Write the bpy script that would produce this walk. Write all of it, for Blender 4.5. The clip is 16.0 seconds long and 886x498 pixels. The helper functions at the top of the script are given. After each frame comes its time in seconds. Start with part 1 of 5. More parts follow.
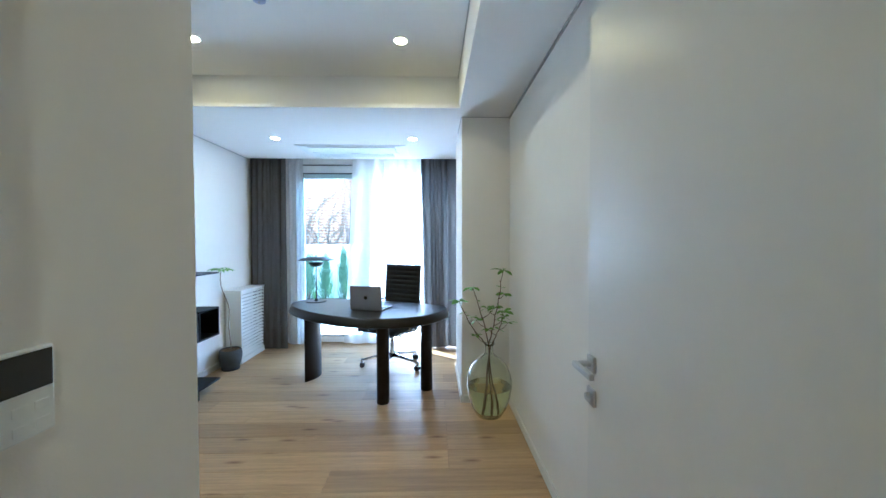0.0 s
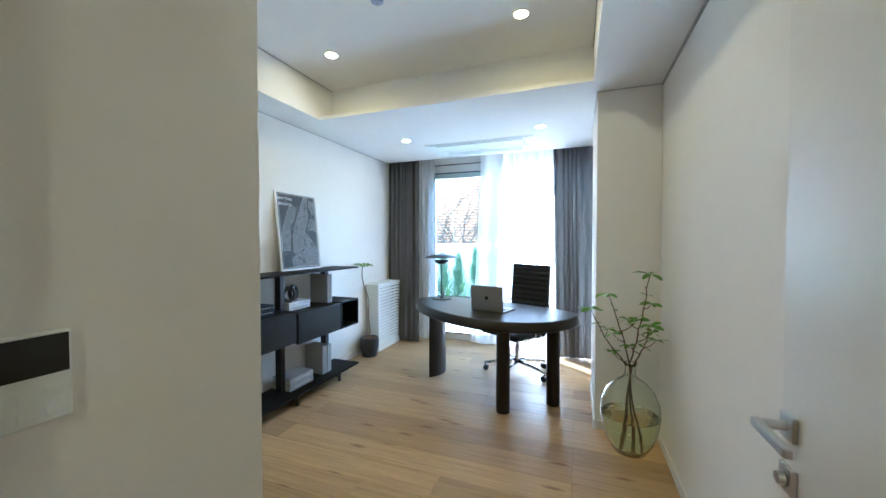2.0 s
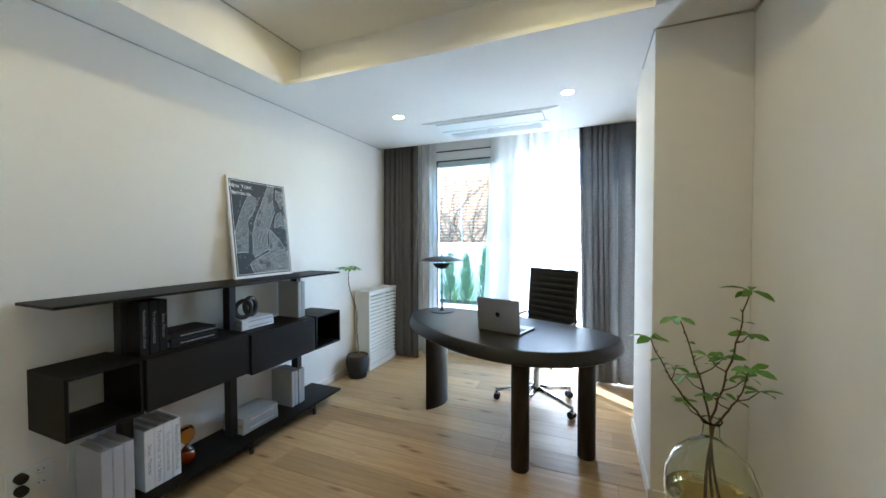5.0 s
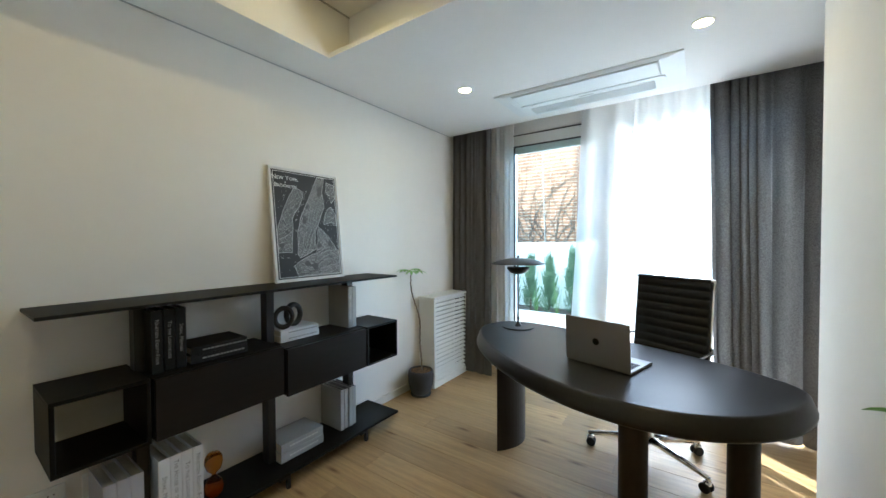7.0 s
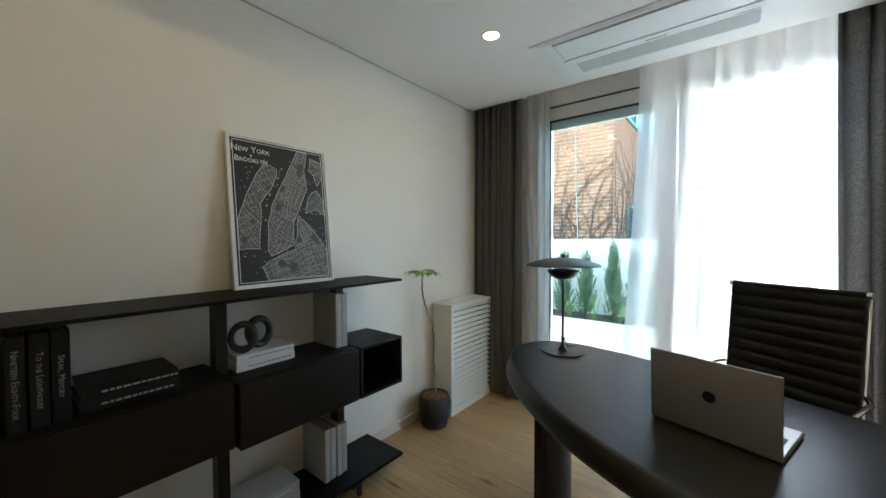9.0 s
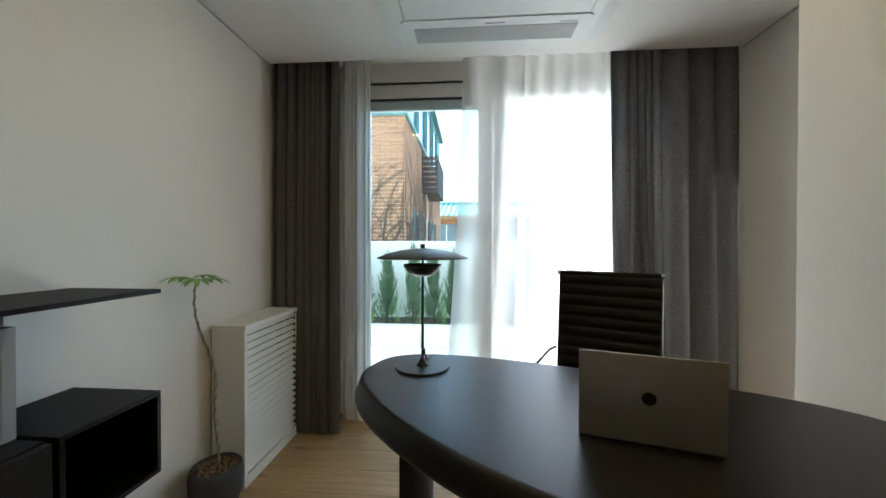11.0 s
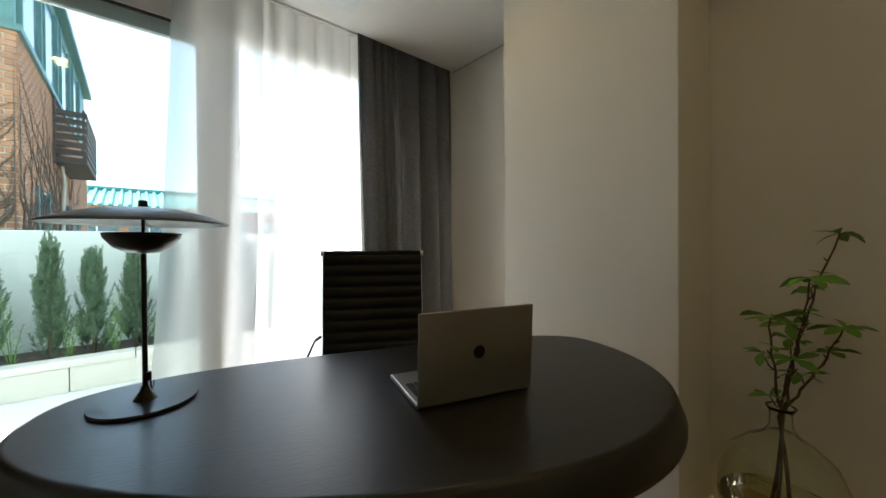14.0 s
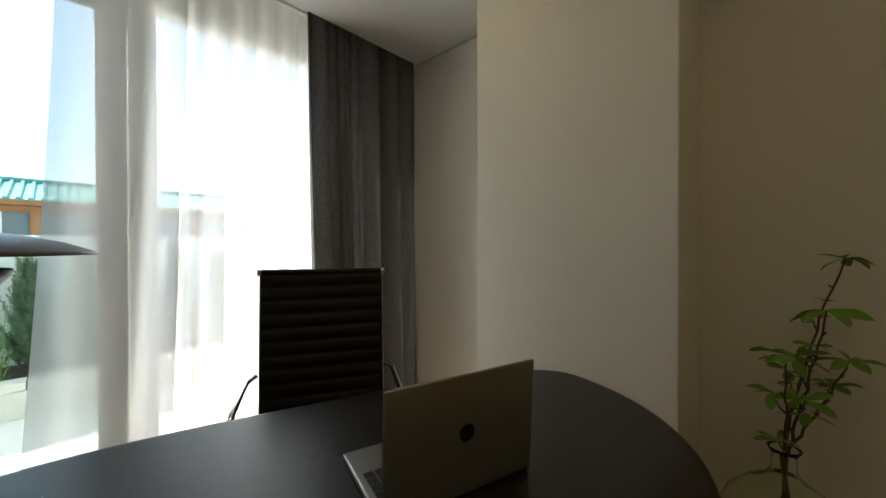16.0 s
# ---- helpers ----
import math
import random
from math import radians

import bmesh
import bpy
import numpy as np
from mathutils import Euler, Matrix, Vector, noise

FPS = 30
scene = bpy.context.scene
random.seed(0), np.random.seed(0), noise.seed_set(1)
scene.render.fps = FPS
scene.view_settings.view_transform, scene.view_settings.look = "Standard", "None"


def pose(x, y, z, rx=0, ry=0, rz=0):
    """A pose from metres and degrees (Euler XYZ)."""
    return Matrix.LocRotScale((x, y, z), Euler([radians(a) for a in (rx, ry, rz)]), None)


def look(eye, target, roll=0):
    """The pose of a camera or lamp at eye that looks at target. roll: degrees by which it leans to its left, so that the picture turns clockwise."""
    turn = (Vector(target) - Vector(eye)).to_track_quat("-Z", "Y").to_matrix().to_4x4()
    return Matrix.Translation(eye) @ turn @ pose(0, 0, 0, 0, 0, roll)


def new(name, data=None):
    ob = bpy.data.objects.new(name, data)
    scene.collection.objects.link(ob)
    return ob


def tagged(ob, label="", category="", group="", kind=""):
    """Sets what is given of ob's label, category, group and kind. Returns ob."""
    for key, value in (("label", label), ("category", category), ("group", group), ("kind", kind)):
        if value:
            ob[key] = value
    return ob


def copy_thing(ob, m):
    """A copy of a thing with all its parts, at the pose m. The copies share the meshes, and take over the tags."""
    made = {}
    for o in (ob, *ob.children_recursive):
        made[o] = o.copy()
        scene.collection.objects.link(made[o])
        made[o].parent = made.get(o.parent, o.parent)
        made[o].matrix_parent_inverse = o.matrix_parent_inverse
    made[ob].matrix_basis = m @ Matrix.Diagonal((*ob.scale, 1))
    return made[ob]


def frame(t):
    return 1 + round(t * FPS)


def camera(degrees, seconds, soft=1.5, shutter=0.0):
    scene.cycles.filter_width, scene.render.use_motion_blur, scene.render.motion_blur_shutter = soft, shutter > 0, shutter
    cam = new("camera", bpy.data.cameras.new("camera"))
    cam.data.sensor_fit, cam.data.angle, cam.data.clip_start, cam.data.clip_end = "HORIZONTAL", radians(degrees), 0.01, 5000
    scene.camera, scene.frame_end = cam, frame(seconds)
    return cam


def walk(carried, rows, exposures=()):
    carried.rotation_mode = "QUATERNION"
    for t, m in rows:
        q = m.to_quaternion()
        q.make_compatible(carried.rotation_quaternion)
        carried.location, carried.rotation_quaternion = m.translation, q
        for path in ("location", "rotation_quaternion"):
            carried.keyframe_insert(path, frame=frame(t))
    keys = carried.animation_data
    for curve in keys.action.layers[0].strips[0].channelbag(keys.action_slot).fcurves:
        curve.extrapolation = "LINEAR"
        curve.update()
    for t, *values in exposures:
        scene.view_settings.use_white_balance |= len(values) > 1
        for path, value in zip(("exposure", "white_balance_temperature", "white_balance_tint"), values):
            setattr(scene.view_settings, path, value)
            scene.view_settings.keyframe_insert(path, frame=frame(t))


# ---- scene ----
cam = camera(101.6, 16.0)
EXPOSURES = [(0.0, 4.07, 4380, 3), (1.5, 4.12, 4580, 3), (3.0, 4.05, 4790, 3), (6.0, 3.74, 5220, 2), (8.0, 3.25, 5650, 2), (11.0, 2.58, 6120, 4), (12.5, 2.46, 6320, 4), (14.0, 2.2, 6650, 4), (16.0, 1.95, 6950, 4)]
PATH = [
    (0, (0.015, -0.156, 1.359), (0.063, 1.843, 1.314), -0.1),
    (0.5, (0.097, -0.064, 1.364), (-0.248, 1.905, 1.313), -0.2),
    (1, (0.161, -0.029, 1.346), (-0.432, 1.881, 1.299), -0.2),
    (1.5, (0.183, -0.018, 1.342), (-0.484, 1.867, 1.297), -0.0),
    (2, (0.122, 0.075, 1.335), (-0.577, 1.948, 1.292), -0.0),
    (2.5, (0.076, 0.203, 1.346), (-0.647, 2.067, 1.299), -0.0),
    (3, (0.054, 0.328, 1.335), (-0.677, 2.189, 1.287), -0.1),
    (5.5, (-0.074, 0.888, 1.336), (-0.85, 2.731, 1.286), -0.1),
    (6, (-0.108, 1.025, 1.325), (-0.962, 2.833, 1.277), -0.2),
    (6.5, (-0.17, 1.181, 1.31), (-1.173, 2.911, 1.263), -0.3),
    (7, (-0.224, 1.295, 1.32), (-1.369, 2.934, 1.275), -0.3),
    (7.5, (-0.261, 1.431, 1.32), (-1.513, 2.991, 1.271), -0.3),
    (8, (-0.307, 1.561, 1.309), (-1.623, 3.066, 1.261), -0.2),
    (8.2, (-0.349, 1.589, 1.305), (-1.667, 3.093, 1.258), -0.2),
    (10.3, (-0.908, 2.101, 1.254), (-1.622, 3.969, 1.234), 0.5),
    (10.5, (-0.959, 2.094, 1.225), (-1.528, 4.012, 1.222), 0.6),
    (11, (-1.003, 2.153, 1.214), (-1.151, 4.148, 1.197), 0.1),
    (11.5, (-1.043, 2.231, 1.184), (-0.793, 4.215, 1.173), -0.0),
    (12, (-1.112, 2.273, 1.151), (-0.502, 4.178, 1.146), -0.1),
    (12.5, (-1.195, 2.314, 1.135), (-0.226, 4.063, 1.121), -0.1),
    (13, (-1.226, 2.36, 1.121), (-0.027, 3.961, 1.108), -0.4),
    (13.5, (-1.228, 2.388, 1.114), (0.052, 3.926, 1.103), -0.3),
    (14, (-1.2, 2.43, 1.108), (0.098, 3.951, 1.094), -0.4),
    (14.5, (-1.16, 2.488, 1.112), (0.148, 4.001, 1.097), -0.3),
    (15, (-1.112, 2.558, 1.116), (0.204, 4.064, 1.1), -0.4),
    (15.5, (-1.072, 2.608, 1.139), (0.255, 4.105, 1.119), -0.5),
    (16, (-1.066, 2.63, 1.178), (0.4, 3.991, 1.164), -0.1),
]
walk(cam, [(t, look(eye, target, roll)) for t, eye, target, roll in PATH],
     exposures=EXPOSURES)

# ---- world, sun, large lights ----
SUN_EL, SUN_AZ = radians(50), radians(-50)   # azimuth from +y towards +x
world = bpy.data.worlds.new("world")
scene.world = world
world.use_nodes = True
wn = world.node_tree.nodes
sky = wn.new("ShaderNodeTexSky")
sky.sky_type, sky.sun_disc = "NISHITA", False
sky.sun_elevation, sky.sun_rotation = SUN_EL, SUN_AZ
sky.air_density, sky.dust_density, sky.ozone_density = 1.0, 2.5, 1.0
wn["Background"].inputs[1].default_value = 0.15
world.node_tree.links.new(sky.outputs[0], wn["Background"].inputs[0])
sun = new("sun", bpy.data.lights.new("sun", "SUN"))
sun.data.energy, sun.data.angle, sun.data.color = 5.0, radians(0.5), (1.0, 0.965, 0.91)
sdir = Vector((math.sin(SUN_AZ) * math.cos(SUN_EL), math.cos(SUN_AZ) * math.cos(SUN_EL), math.sin(SUN_EL)))
sun.matrix_world = look(sdir * 30, (0, 0, 0))


# ---- materials ----
def mat(name, color, rough=0.5, metal=0.0, vary=0.06, scale=8.0, bump=0.0, bscale=120.0, spec=0.5, stretch=(1, 1, 1), rand=0.0, coat=0.0):
    m = bpy.data.materials.new(name)
    m.use_nodes = True
    nt, b = m.node_tree, m.node_tree.nodes["Principled BSDF"]
    tc, mp = nt.nodes.new("ShaderNodeTexCoord"), nt.nodes.new("ShaderNodeMapping")
    mp.inputs["Scale"].default_value = stretch
    nt.links.new(tc.outputs["Object"], mp.inputs[0])
    n1, n2 = nt.nodes.new("ShaderNodeTexNoise"), nt.nodes.new("ShaderNodeTexNoise")
    n1.inputs["Scale"].default_value, n2.inputs["Scale"].default_value = scale, scale * 9
    n1.inputs["Detail"].default_value = 4
    for n in (n1, n2):
        nt.links.new(mp.outputs[0], n.inputs["Vector"])
    mixn = nt.nodes.new("ShaderNodeMix")
    mixn.inputs[0].default_value = 0.4
    nt.links.new(n1.outputs[0], mixn.inputs[2])
    nt.links.new(n2.outputs[0], mixn.inputs[3])
    ramp = nt.nodes.new("ShaderNodeValToRGB")
    lo, hi = [max(0, c * (1 - vary)) for c in color], [min(1, c * (1 + vary)) for c in color]
    ramp.color_ramp.elements[0].position, ramp.color_ramp.elements[1].position = 0.3, 0.7
    ramp.color_ramp.elements[0].color, ramp.color_ramp.elements[1].color = (*lo, 1), (*hi, 1)
    nt.links.new(mixn.outputs[0], ramp.inputs[0])
    out = ramp.outputs[0]
    if rand:
        info, hs = nt.nodes.new("ShaderNodeObjectInfo"), nt.nodes.new("ShaderNodeHueSaturation")
        mr = nt.nodes.new("ShaderNodeMapRange")
        mr.inputs["To Min"].default_value, mr.inputs["To Max"].default_value = 1 - rand, 1 + rand
        nt.links.new(info.outputs["Random"], mr.inputs[0])
        nt.links.new(mr.outputs[0], hs.inputs["Value"])
        nt.links.new(out, hs.inputs["Color"])
        out = hs.outputs[0]
    nt.links.new(out, b.inputs["Base Color"])
    b.inputs["Roughness"].default_value, b.inputs["Metallic"].default_value = rough, metal
    b.inputs["Specular IOR Level"].default_value, b.inputs["Coat Weight"].default_value = spec, coat
    if bump:
        nb, bp = nt.nodes.new("ShaderNodeTexNoise"), nt.nodes.new("ShaderNodeBump")
        nb.inputs["Scale"].default_value = bscale
        nb.inputs["Detail"].default_value = 3
        nt.links.new(mp.outputs[0], nb.inputs["Vector"])
        nt.links.new(nb.outputs[0], bp.inputs["Height"])
        bp.inputs["Strength"].default_value, bp.inputs["Distance"].default_value = bump, 0.002
        nt.links.new(bp.outputs[0], b.inputs["Normal"])
    return m


def glow(name, color, power):
    m = bpy.data.materials.new(name)
    m.use_nodes = True
    b = m.node_tree.nodes["Principled BSDF"]
    b.inputs["Base Color"].default_value = (0.8, 0.8, 0.8, 1)
    b.inputs["Emission Color"].default_value, b.inputs["Emission Strength"].default_value = (*color, 1), power
    return m


def glassy(name, color, rough=0.0, ior=1.45):
    m = bpy.data.materials.new(name)
    m.use_nodes = True
    b = m.node_tree.nodes["Principled BSDF"]
    b.inputs["Base Color"].default_value = (*color, 1)
    b.inputs["Transmission Weight"].default_value, b.inputs["Roughness"].default_value, b.inputs["IOR"].default_value = 1.0, rough, ior
    return m


def sheet_glass(name, color):
    """Flat tinted glazing: light passes straight through, dimmed by the tint, with a clear mirror sheen on top."""
    m = bpy.data.materials.new(name)
    m.use_nodes = True
    nt = m.node_tree
    nt.nodes.remove(nt.nodes["Principled BSDF"])
    tp, gl = nt.nodes.new("ShaderNodeBsdfTransparent"), nt.nodes.new("ShaderNodeBsdfGlossy")
    fr, mx = nt.nodes.new("ShaderNodeFresnel"), nt.nodes.new("ShaderNodeMixShader")
    tp.inputs["Color"].default_value = (*color, 1)
    gl.inputs["Roughness"].default_value = 0.0
    fr.inputs["IOR"].default_value = 1.4
    nt.links.new(fr.outputs[0], mx.inputs[0])
    nt.links.new(tp.outputs[0], mx.inputs[1])
    nt.links.new(gl.outputs[0], mx.inputs[2])
    nt.links.new(mx.outputs[0], nt.nodes["Material Output"].inputs["Surface"])
    return m


def cloth(name, color, clear, through_part, weave=900.0, bump=0.3):
    """Woven fabric: some light passes straight, some is scattered through."""
    m = bpy.data.materials.new(name)
    m.use_nodes = True
    nt = m.node_tree
    nt.nodes.remove(nt.nodes["Principled BSDF"])
    out = nt.nodes["Material Output"]
    d, tr, tp = nt.nodes.new("ShaderNodeBsdfDiffuse"), nt.nodes.new("ShaderNodeBsdfTranslucent"), nt.nodes.new("ShaderNodeBsdfTransparent")
    tc, mp, n = nt.nodes.new("ShaderNodeTexCoord"), nt.nodes.new("ShaderNodeMapping"), nt.nodes.new("ShaderNodeTexNoise")
    # weft slubs run across, warp threads run down
    mp.inputs["Scale"].default_value = (0.16, 0.16, 1)
    n.inputs["Scale"].default_value, n.inputs["Detail"].default_value = weave / 3, 2
    warp, mpw, both = nt.nodes.new("ShaderNodeTexNoise"), nt.nodes.new("ShaderNodeMapping"), nt.nodes.new("ShaderNodeMix")
    mpw.inputs["Scale"].default_value = (1, 1, 0.14)
    warp.inputs["Scale"].default_value, warp.inputs["Detail"].default_value = weave / 3, 2
    both.inputs[0].default_value = 0.45
    for a, b in ((tc.outputs["Object"], mp.inputs[0]), (tc.outputs["Object"], mpw.inputs[0]), (mp.outputs[0], n.inputs["Vector"]),
                 (mpw.outputs[0], warp.inputs["Vector"]), (n.outputs[0], both.inputs[2]), (warp.outputs[0], both.inputs[3])):
        nt.links.new(a, b)
    ramp = nt.nodes.new("ShaderNodeValToRGB")
    ramp.color_ramp.elements[0].position, ramp.color_ramp.elements[1].position = 0.4, 0.6
    ramp.color_ramp.elements[0].color = (*[c * (1 - bump) for c in color], 1)
    ramp.color_ramp.elements[1].color = (*[min(1, c * (1 + bump)) for c in color], 1)
    nt.links.new(both.outputs[0], ramp.inputs[0])
    for s in (d, tr):
        nt.links.new(ramp.outputs[0], s.inputs["Color"])
    m1, m2 = nt.nodes.new("ShaderNodeMixShader"), nt.nodes.new("ShaderNodeMixShader")
    m1.inputs[0].default_value, m2.inputs[0].default_value = through_part, clear
    nt.links.new(d.outputs[0], m1.inputs[1])
    nt.links.new(tr.outputs[0], m1.inputs[2])
    nt.links.new(m1.outputs[0], m2.inputs[1])
    nt.links.new(tp.outputs[0], m2.inputs[2])
    nt.links.new(m2.outputs[0], out.inputs["Surface"])
    return m


def oak(name, color):
    """Brushed oak: long grain, darker streaks, knots, each board its own tone."""
    m = mat(name, color, rough=0.36, vary=0.26, scale=9.0, bump=0.35, bscale=60.0, stretch=(0.22, 5, 5), rand=0.2)
    nt = m.node_tree
    b = nt.nodes["Principled BSDF"]
    src = b.inputs["Base Color"].links[0].from_socket
    tc, vo, mp = nt.nodes.new("ShaderNodeTexCoord"), nt.nodes.new("ShaderNodeTexVoronoi"), nt.nodes.new("ShaderNodeMapping")
    info, add = nt.nodes.new("ShaderNodeObjectInfo"), nt.nodes.new("ShaderNodeVectorMath")
    add.operation = "ADD"
    sc = nt.nodes.new("ShaderNodeVectorMath")
    sc.operation = "SCALE"
    sc.inputs["Scale"].default_value = 37.0
    comb = nt.nodes.new("ShaderNodeCombineXYZ")
    nt.links.new(info.outputs["Random"], comb.inputs[0])
    nt.links.new(info.outputs["Random"], comb.inputs[1])
    nt.links.new(comb.outputs[0], sc.inputs[0])
    nt.links.new(tc.outputs["Object"], add.inputs[0])
    nt.links.new(sc.outputs[0], add.inputs[1])
    mp.inputs["Scale"].default_value = (1.1, 4.2, 1)
    nt.links.new(add.outputs[0], mp.inputs[0])
    nt.links.new(mp.outputs[0], vo.inputs["Vector"])
    vo.voronoi_dimensions = "2D"
    vo.inputs["Scale"].default_value = 1.0
    ramp = nt.nodes.new("ShaderNodeValToRGB")
    ramp.color_ramp.elements[0].position, ramp.color_ramp.elements[0].color = 0.015, (0.30, 0.20, 0.12, 1)
    ramp.color_ramp.elements[1].position, ramp.color_ramp.elements[1].color = 0.085, (1, 1, 1, 1)
    nt.links.new(vo.outputs["Distance"], ramp.inputs[0])
    mul = nt.nodes.new("ShaderNodeMix")
    mul.data_type, mul.blend_type = "RGBA", "MULTIPLY"
    mul.inputs[0].default_value = 0.8
    nt.links.new(src, mul.inputs[6])
    nt.links.new(ramp.outputs[0], mul.inputs[7])
    nt.links.new(mul.outputs[2], b.inputs["Base Color"])
    for n in nt.nodes:
        if n.type == "TEX_NOISE":
            link = n.inputs["Vector"].links[0]
            old = link.from_node
            nt.links.new(add.outputs[0], old.inputs[0])
    return m


M_WALL = mat("wall_paint", (0.81, 0.79, 0.75), 0.85, vary=0.015, scale=1.5, bump=0.12, bscale=260)
M_CEIL = mat("ceiling_paint", (0.83, 0.825, 0.81), 0.9, vary=0.012, scale=1.5, bump=0.08, bscale=260)
# grey that stands in for the shade inside narrow gaps
M_GAPSHADE = mat("grey_gap_shade", (0.44, 0.44, 0.435), 0.5, vary=0.03)
M_BASE = mat("white_skirting", (0.76, 0.75, 0.72), 0.5, vary=0.02)
M_DOOR = mat("satin_door_film", (0.74, 0.73, 0.70), 0.33, vary=0.015, scale=3, bump=0.05, bscale=180)
M_FLOOR = oak("brushed_oak", (0.44, 0.295, 0.14))
M_JOINT = mat("floor_joint", (0.13, 0.08, 0.04), 0.8)
M_DESK = mat("dark_walnut_desk", (0.0105, 0.0085, 0.008), 0.34, vary=0.35, scale=5, bump=0.2, bscale=60, stretch=(0.5, 5, 5), spec=0.5)
M_DESKLEG = mat("dark_stained_leg", (0.018, 0.013, 0.0105), 0.42, spec=0.35, vary=0.35, scale=6, bump=0.15, bscale=60, stretch=(6, 6, 0.4))
M_BLACK = mat("black_lacquer", (0.0042, 0.004, 0.0042), 0.5, spec=0.17, vary=0.15, scale=9, bump=0.05, bscale=200)
M_BROWNBLK = mat("black_brown_veneer", (0.0085, 0.0062, 0.005), 0.5, spec=0.22, vary=0.25, scale=5, bump=0.08, stretch=(6, 0.4, 6))
M_METBLK = mat("black_metal", (0.02, 0.02, 0.022), 0.35, 0.3, vary=0.12)
M_LAMP = mat("grey_black_metal", (0.10, 0.10, 0.105), 0.38, 0.7, vary=0.06)
M_CHROME = mat("polished_aluminium", (0.78, 0.78, 0.78), 0.16, 1.0, vary=0.03)
M_STEEL = mat("satin_steel", (0.55, 0.55, 0.55), 0.32, 1.0, vary=0.05)
M_LEATHER = mat("black_leather", (0.0075, 0.0075, 0.008), 0.52, spec=0.3, vary=0.2, scale=14, bump=0.25, bscale=240)
M_RUBBER = mat("black_rubber", (0.018, 0.018, 0.018), 0.7, vary=0.1)
M_ALU = mat("grey_laptop_aluminium", (0.36, 0.35, 0.34), 0.36, 0.85, vary=0.03)
M_ALUDK = mat("dark_mark", (0.03, 0.03, 0.03), 0.2, 0.6)
M_KEY = mat("black_keys", (0.015, 0.015, 0.016), 0.5)
M_WHITEMET = mat("white_enamel", (0.80, 0.81, 0.78), 0.42, vary=0.015)
M_PLASTIC = mat("white_plastic", (0.78, 0.81, 0.82), 0.35, vary=0.01)
M_SENSOR = mat("pale_blue_plastic", (0.40, 0.47, 0.66), 0.35, vary=0.02)
M_GREYPL = mat("grey_plastic", (0.42, 0.44, 0.44), 0.45, vary=0.03)
M_CURT = cloth("grey_woven_curtain", (0.130, 0.125, 0.123), 0.008, 0.10, weave=2000, bump=0.45)
M_SHEER = cloth("white_sheer", (0.955, 0.95, 0.945), 0.32, 0.80, weave=2200, bump=0.03)
M_PANE = sheet_glass("tinted_window_glass", (0.88, 0.94, 0.94))
M_CLEAR = sheet_glass("clear_window_glass", (0.985, 0.995, 0.995))
M_VASE = glassy("green_vase_glass", (0.955, 0.985, 0.935), 0.0, 1.45)
M_WATER = glassy("vase_water", (0.90, 0.925, 0.66), 0.0, 1.33)
M_FRAME = mat("white_window_profile", (0.80, 0.80, 0.79), 0.4, vary=0.02)
M_GASKET = mat("dark_gasket", (0.02, 0.022, 0.025), 0.5)
M_BOOKW = mat("white_book_cloth", (0.74, 0.75, 0.77), 0.6, vary=0.03, bump=0.1)
M_BOOKG = mat("grey_book_cloth", (0.38, 0.385, 0.385), 0.65, vary=0.05, bump=0.15)
# greyer copy of the white cloth, with the low shelf's shade in its colour
M_BOOKSHADE = mat("shaded_pale_book_cloth", (0.46, 0.46, 0.49), 0.6, vary=0.04, bump=0.1)
M_BOOKB = mat("black_book_cloth", (0.009, 0.0095, 0.011), 0.55, spec=0.22, vary=0.1, bump=0.1)
M_PAGES = mat("book_pages", (0.62, 0.60, 0.56), 0.8, vary=0.08, scale=60)
M_INKW = mat("pale_print", (0.62, 0.62, 0.6), 0.6)
M_INKF = mat("dull_spine_print", (0.30, 0.285, 0.26), 0.6)
M_INKD = mat("grey_print", (0.33, 0.33, 0.34), 0.6)
M_CERAMB = mat("black_ceramic", (0.02, 0.02, 0.02), 0.32, vary=0.2, bump=0.05)
M_POT = mat("dark_stone_pot", (0.045, 0.047, 0.052), 0.6, vary=0.25, scale=16, bump=0.2)
M_PEBBLE = mat("tan_pebbles", (0.27, 0.17, 0.085), 0.8, vary=0.4, scale=40, rand=0.2)
M_BARKL = mat("pale_bark", (0.30, 0.26, 0.20), 0.8, vary=0.35, scale=60, bump=0.4)
M_BARKD = mat("brown_branch", (0.085, 0.05, 0.032), 0.75, vary=0.35, scale=50, bump=0.4)
M_LEAF = mat("fresh_leaf", (0.115, 0.26, 0.032), 0.5, vary=0.3, scale=12)
M_LEAF2 = mat("pale_leaf", (0.17, 0.35, 0.05), 0.5, vary=0.3, scale=12)
M_AMBER = glassy("amber_glass", (0.85, 0.30, 0.03), 0.0, 1.45)
M_SAND = mat("amber_sand", (0.35, 0.10, 0.02), 0.8)
M_INK = mat("poster_black", (0.022, 0.023, 0.026), 0.55, vary=0.1)
M_LINE = mat("poster_print", (0.72, 0.72, 0.71), 0.6)
M_STREET = mat("poster_street_print", (0.34, 0.34, 0.34), 0.6)
M_LINE2 = mat("poster_faint_print", (0.085, 0.087, 0.09), 0.6, vary=0.3, scale=30)
M_PFRAME = mat("white_frame", (0.80, 0.80, 0.79), 0.35)
M_SCREEN = mat("dark_display", (0.008, 0.008, 0.009), 0.12)
M_LED = glow("downlight_glow", (1.0, 0.71, 0.29), 14.0)
M_LEDH = glow("hall_light_glow", (1.0, 0.80, 0.44), 26.0)
M_BRICK = mat("red_brick", (0.40, 0.20, 0.115), 0.85, vary=0.22, scale=9, bump=0.4, bscale=50, rand=0.22)
M_MORTAR = mat("mortar", (0.72, 0.68, 0.62), 0.9, vary=0.12, scale=14, bump=0.3)
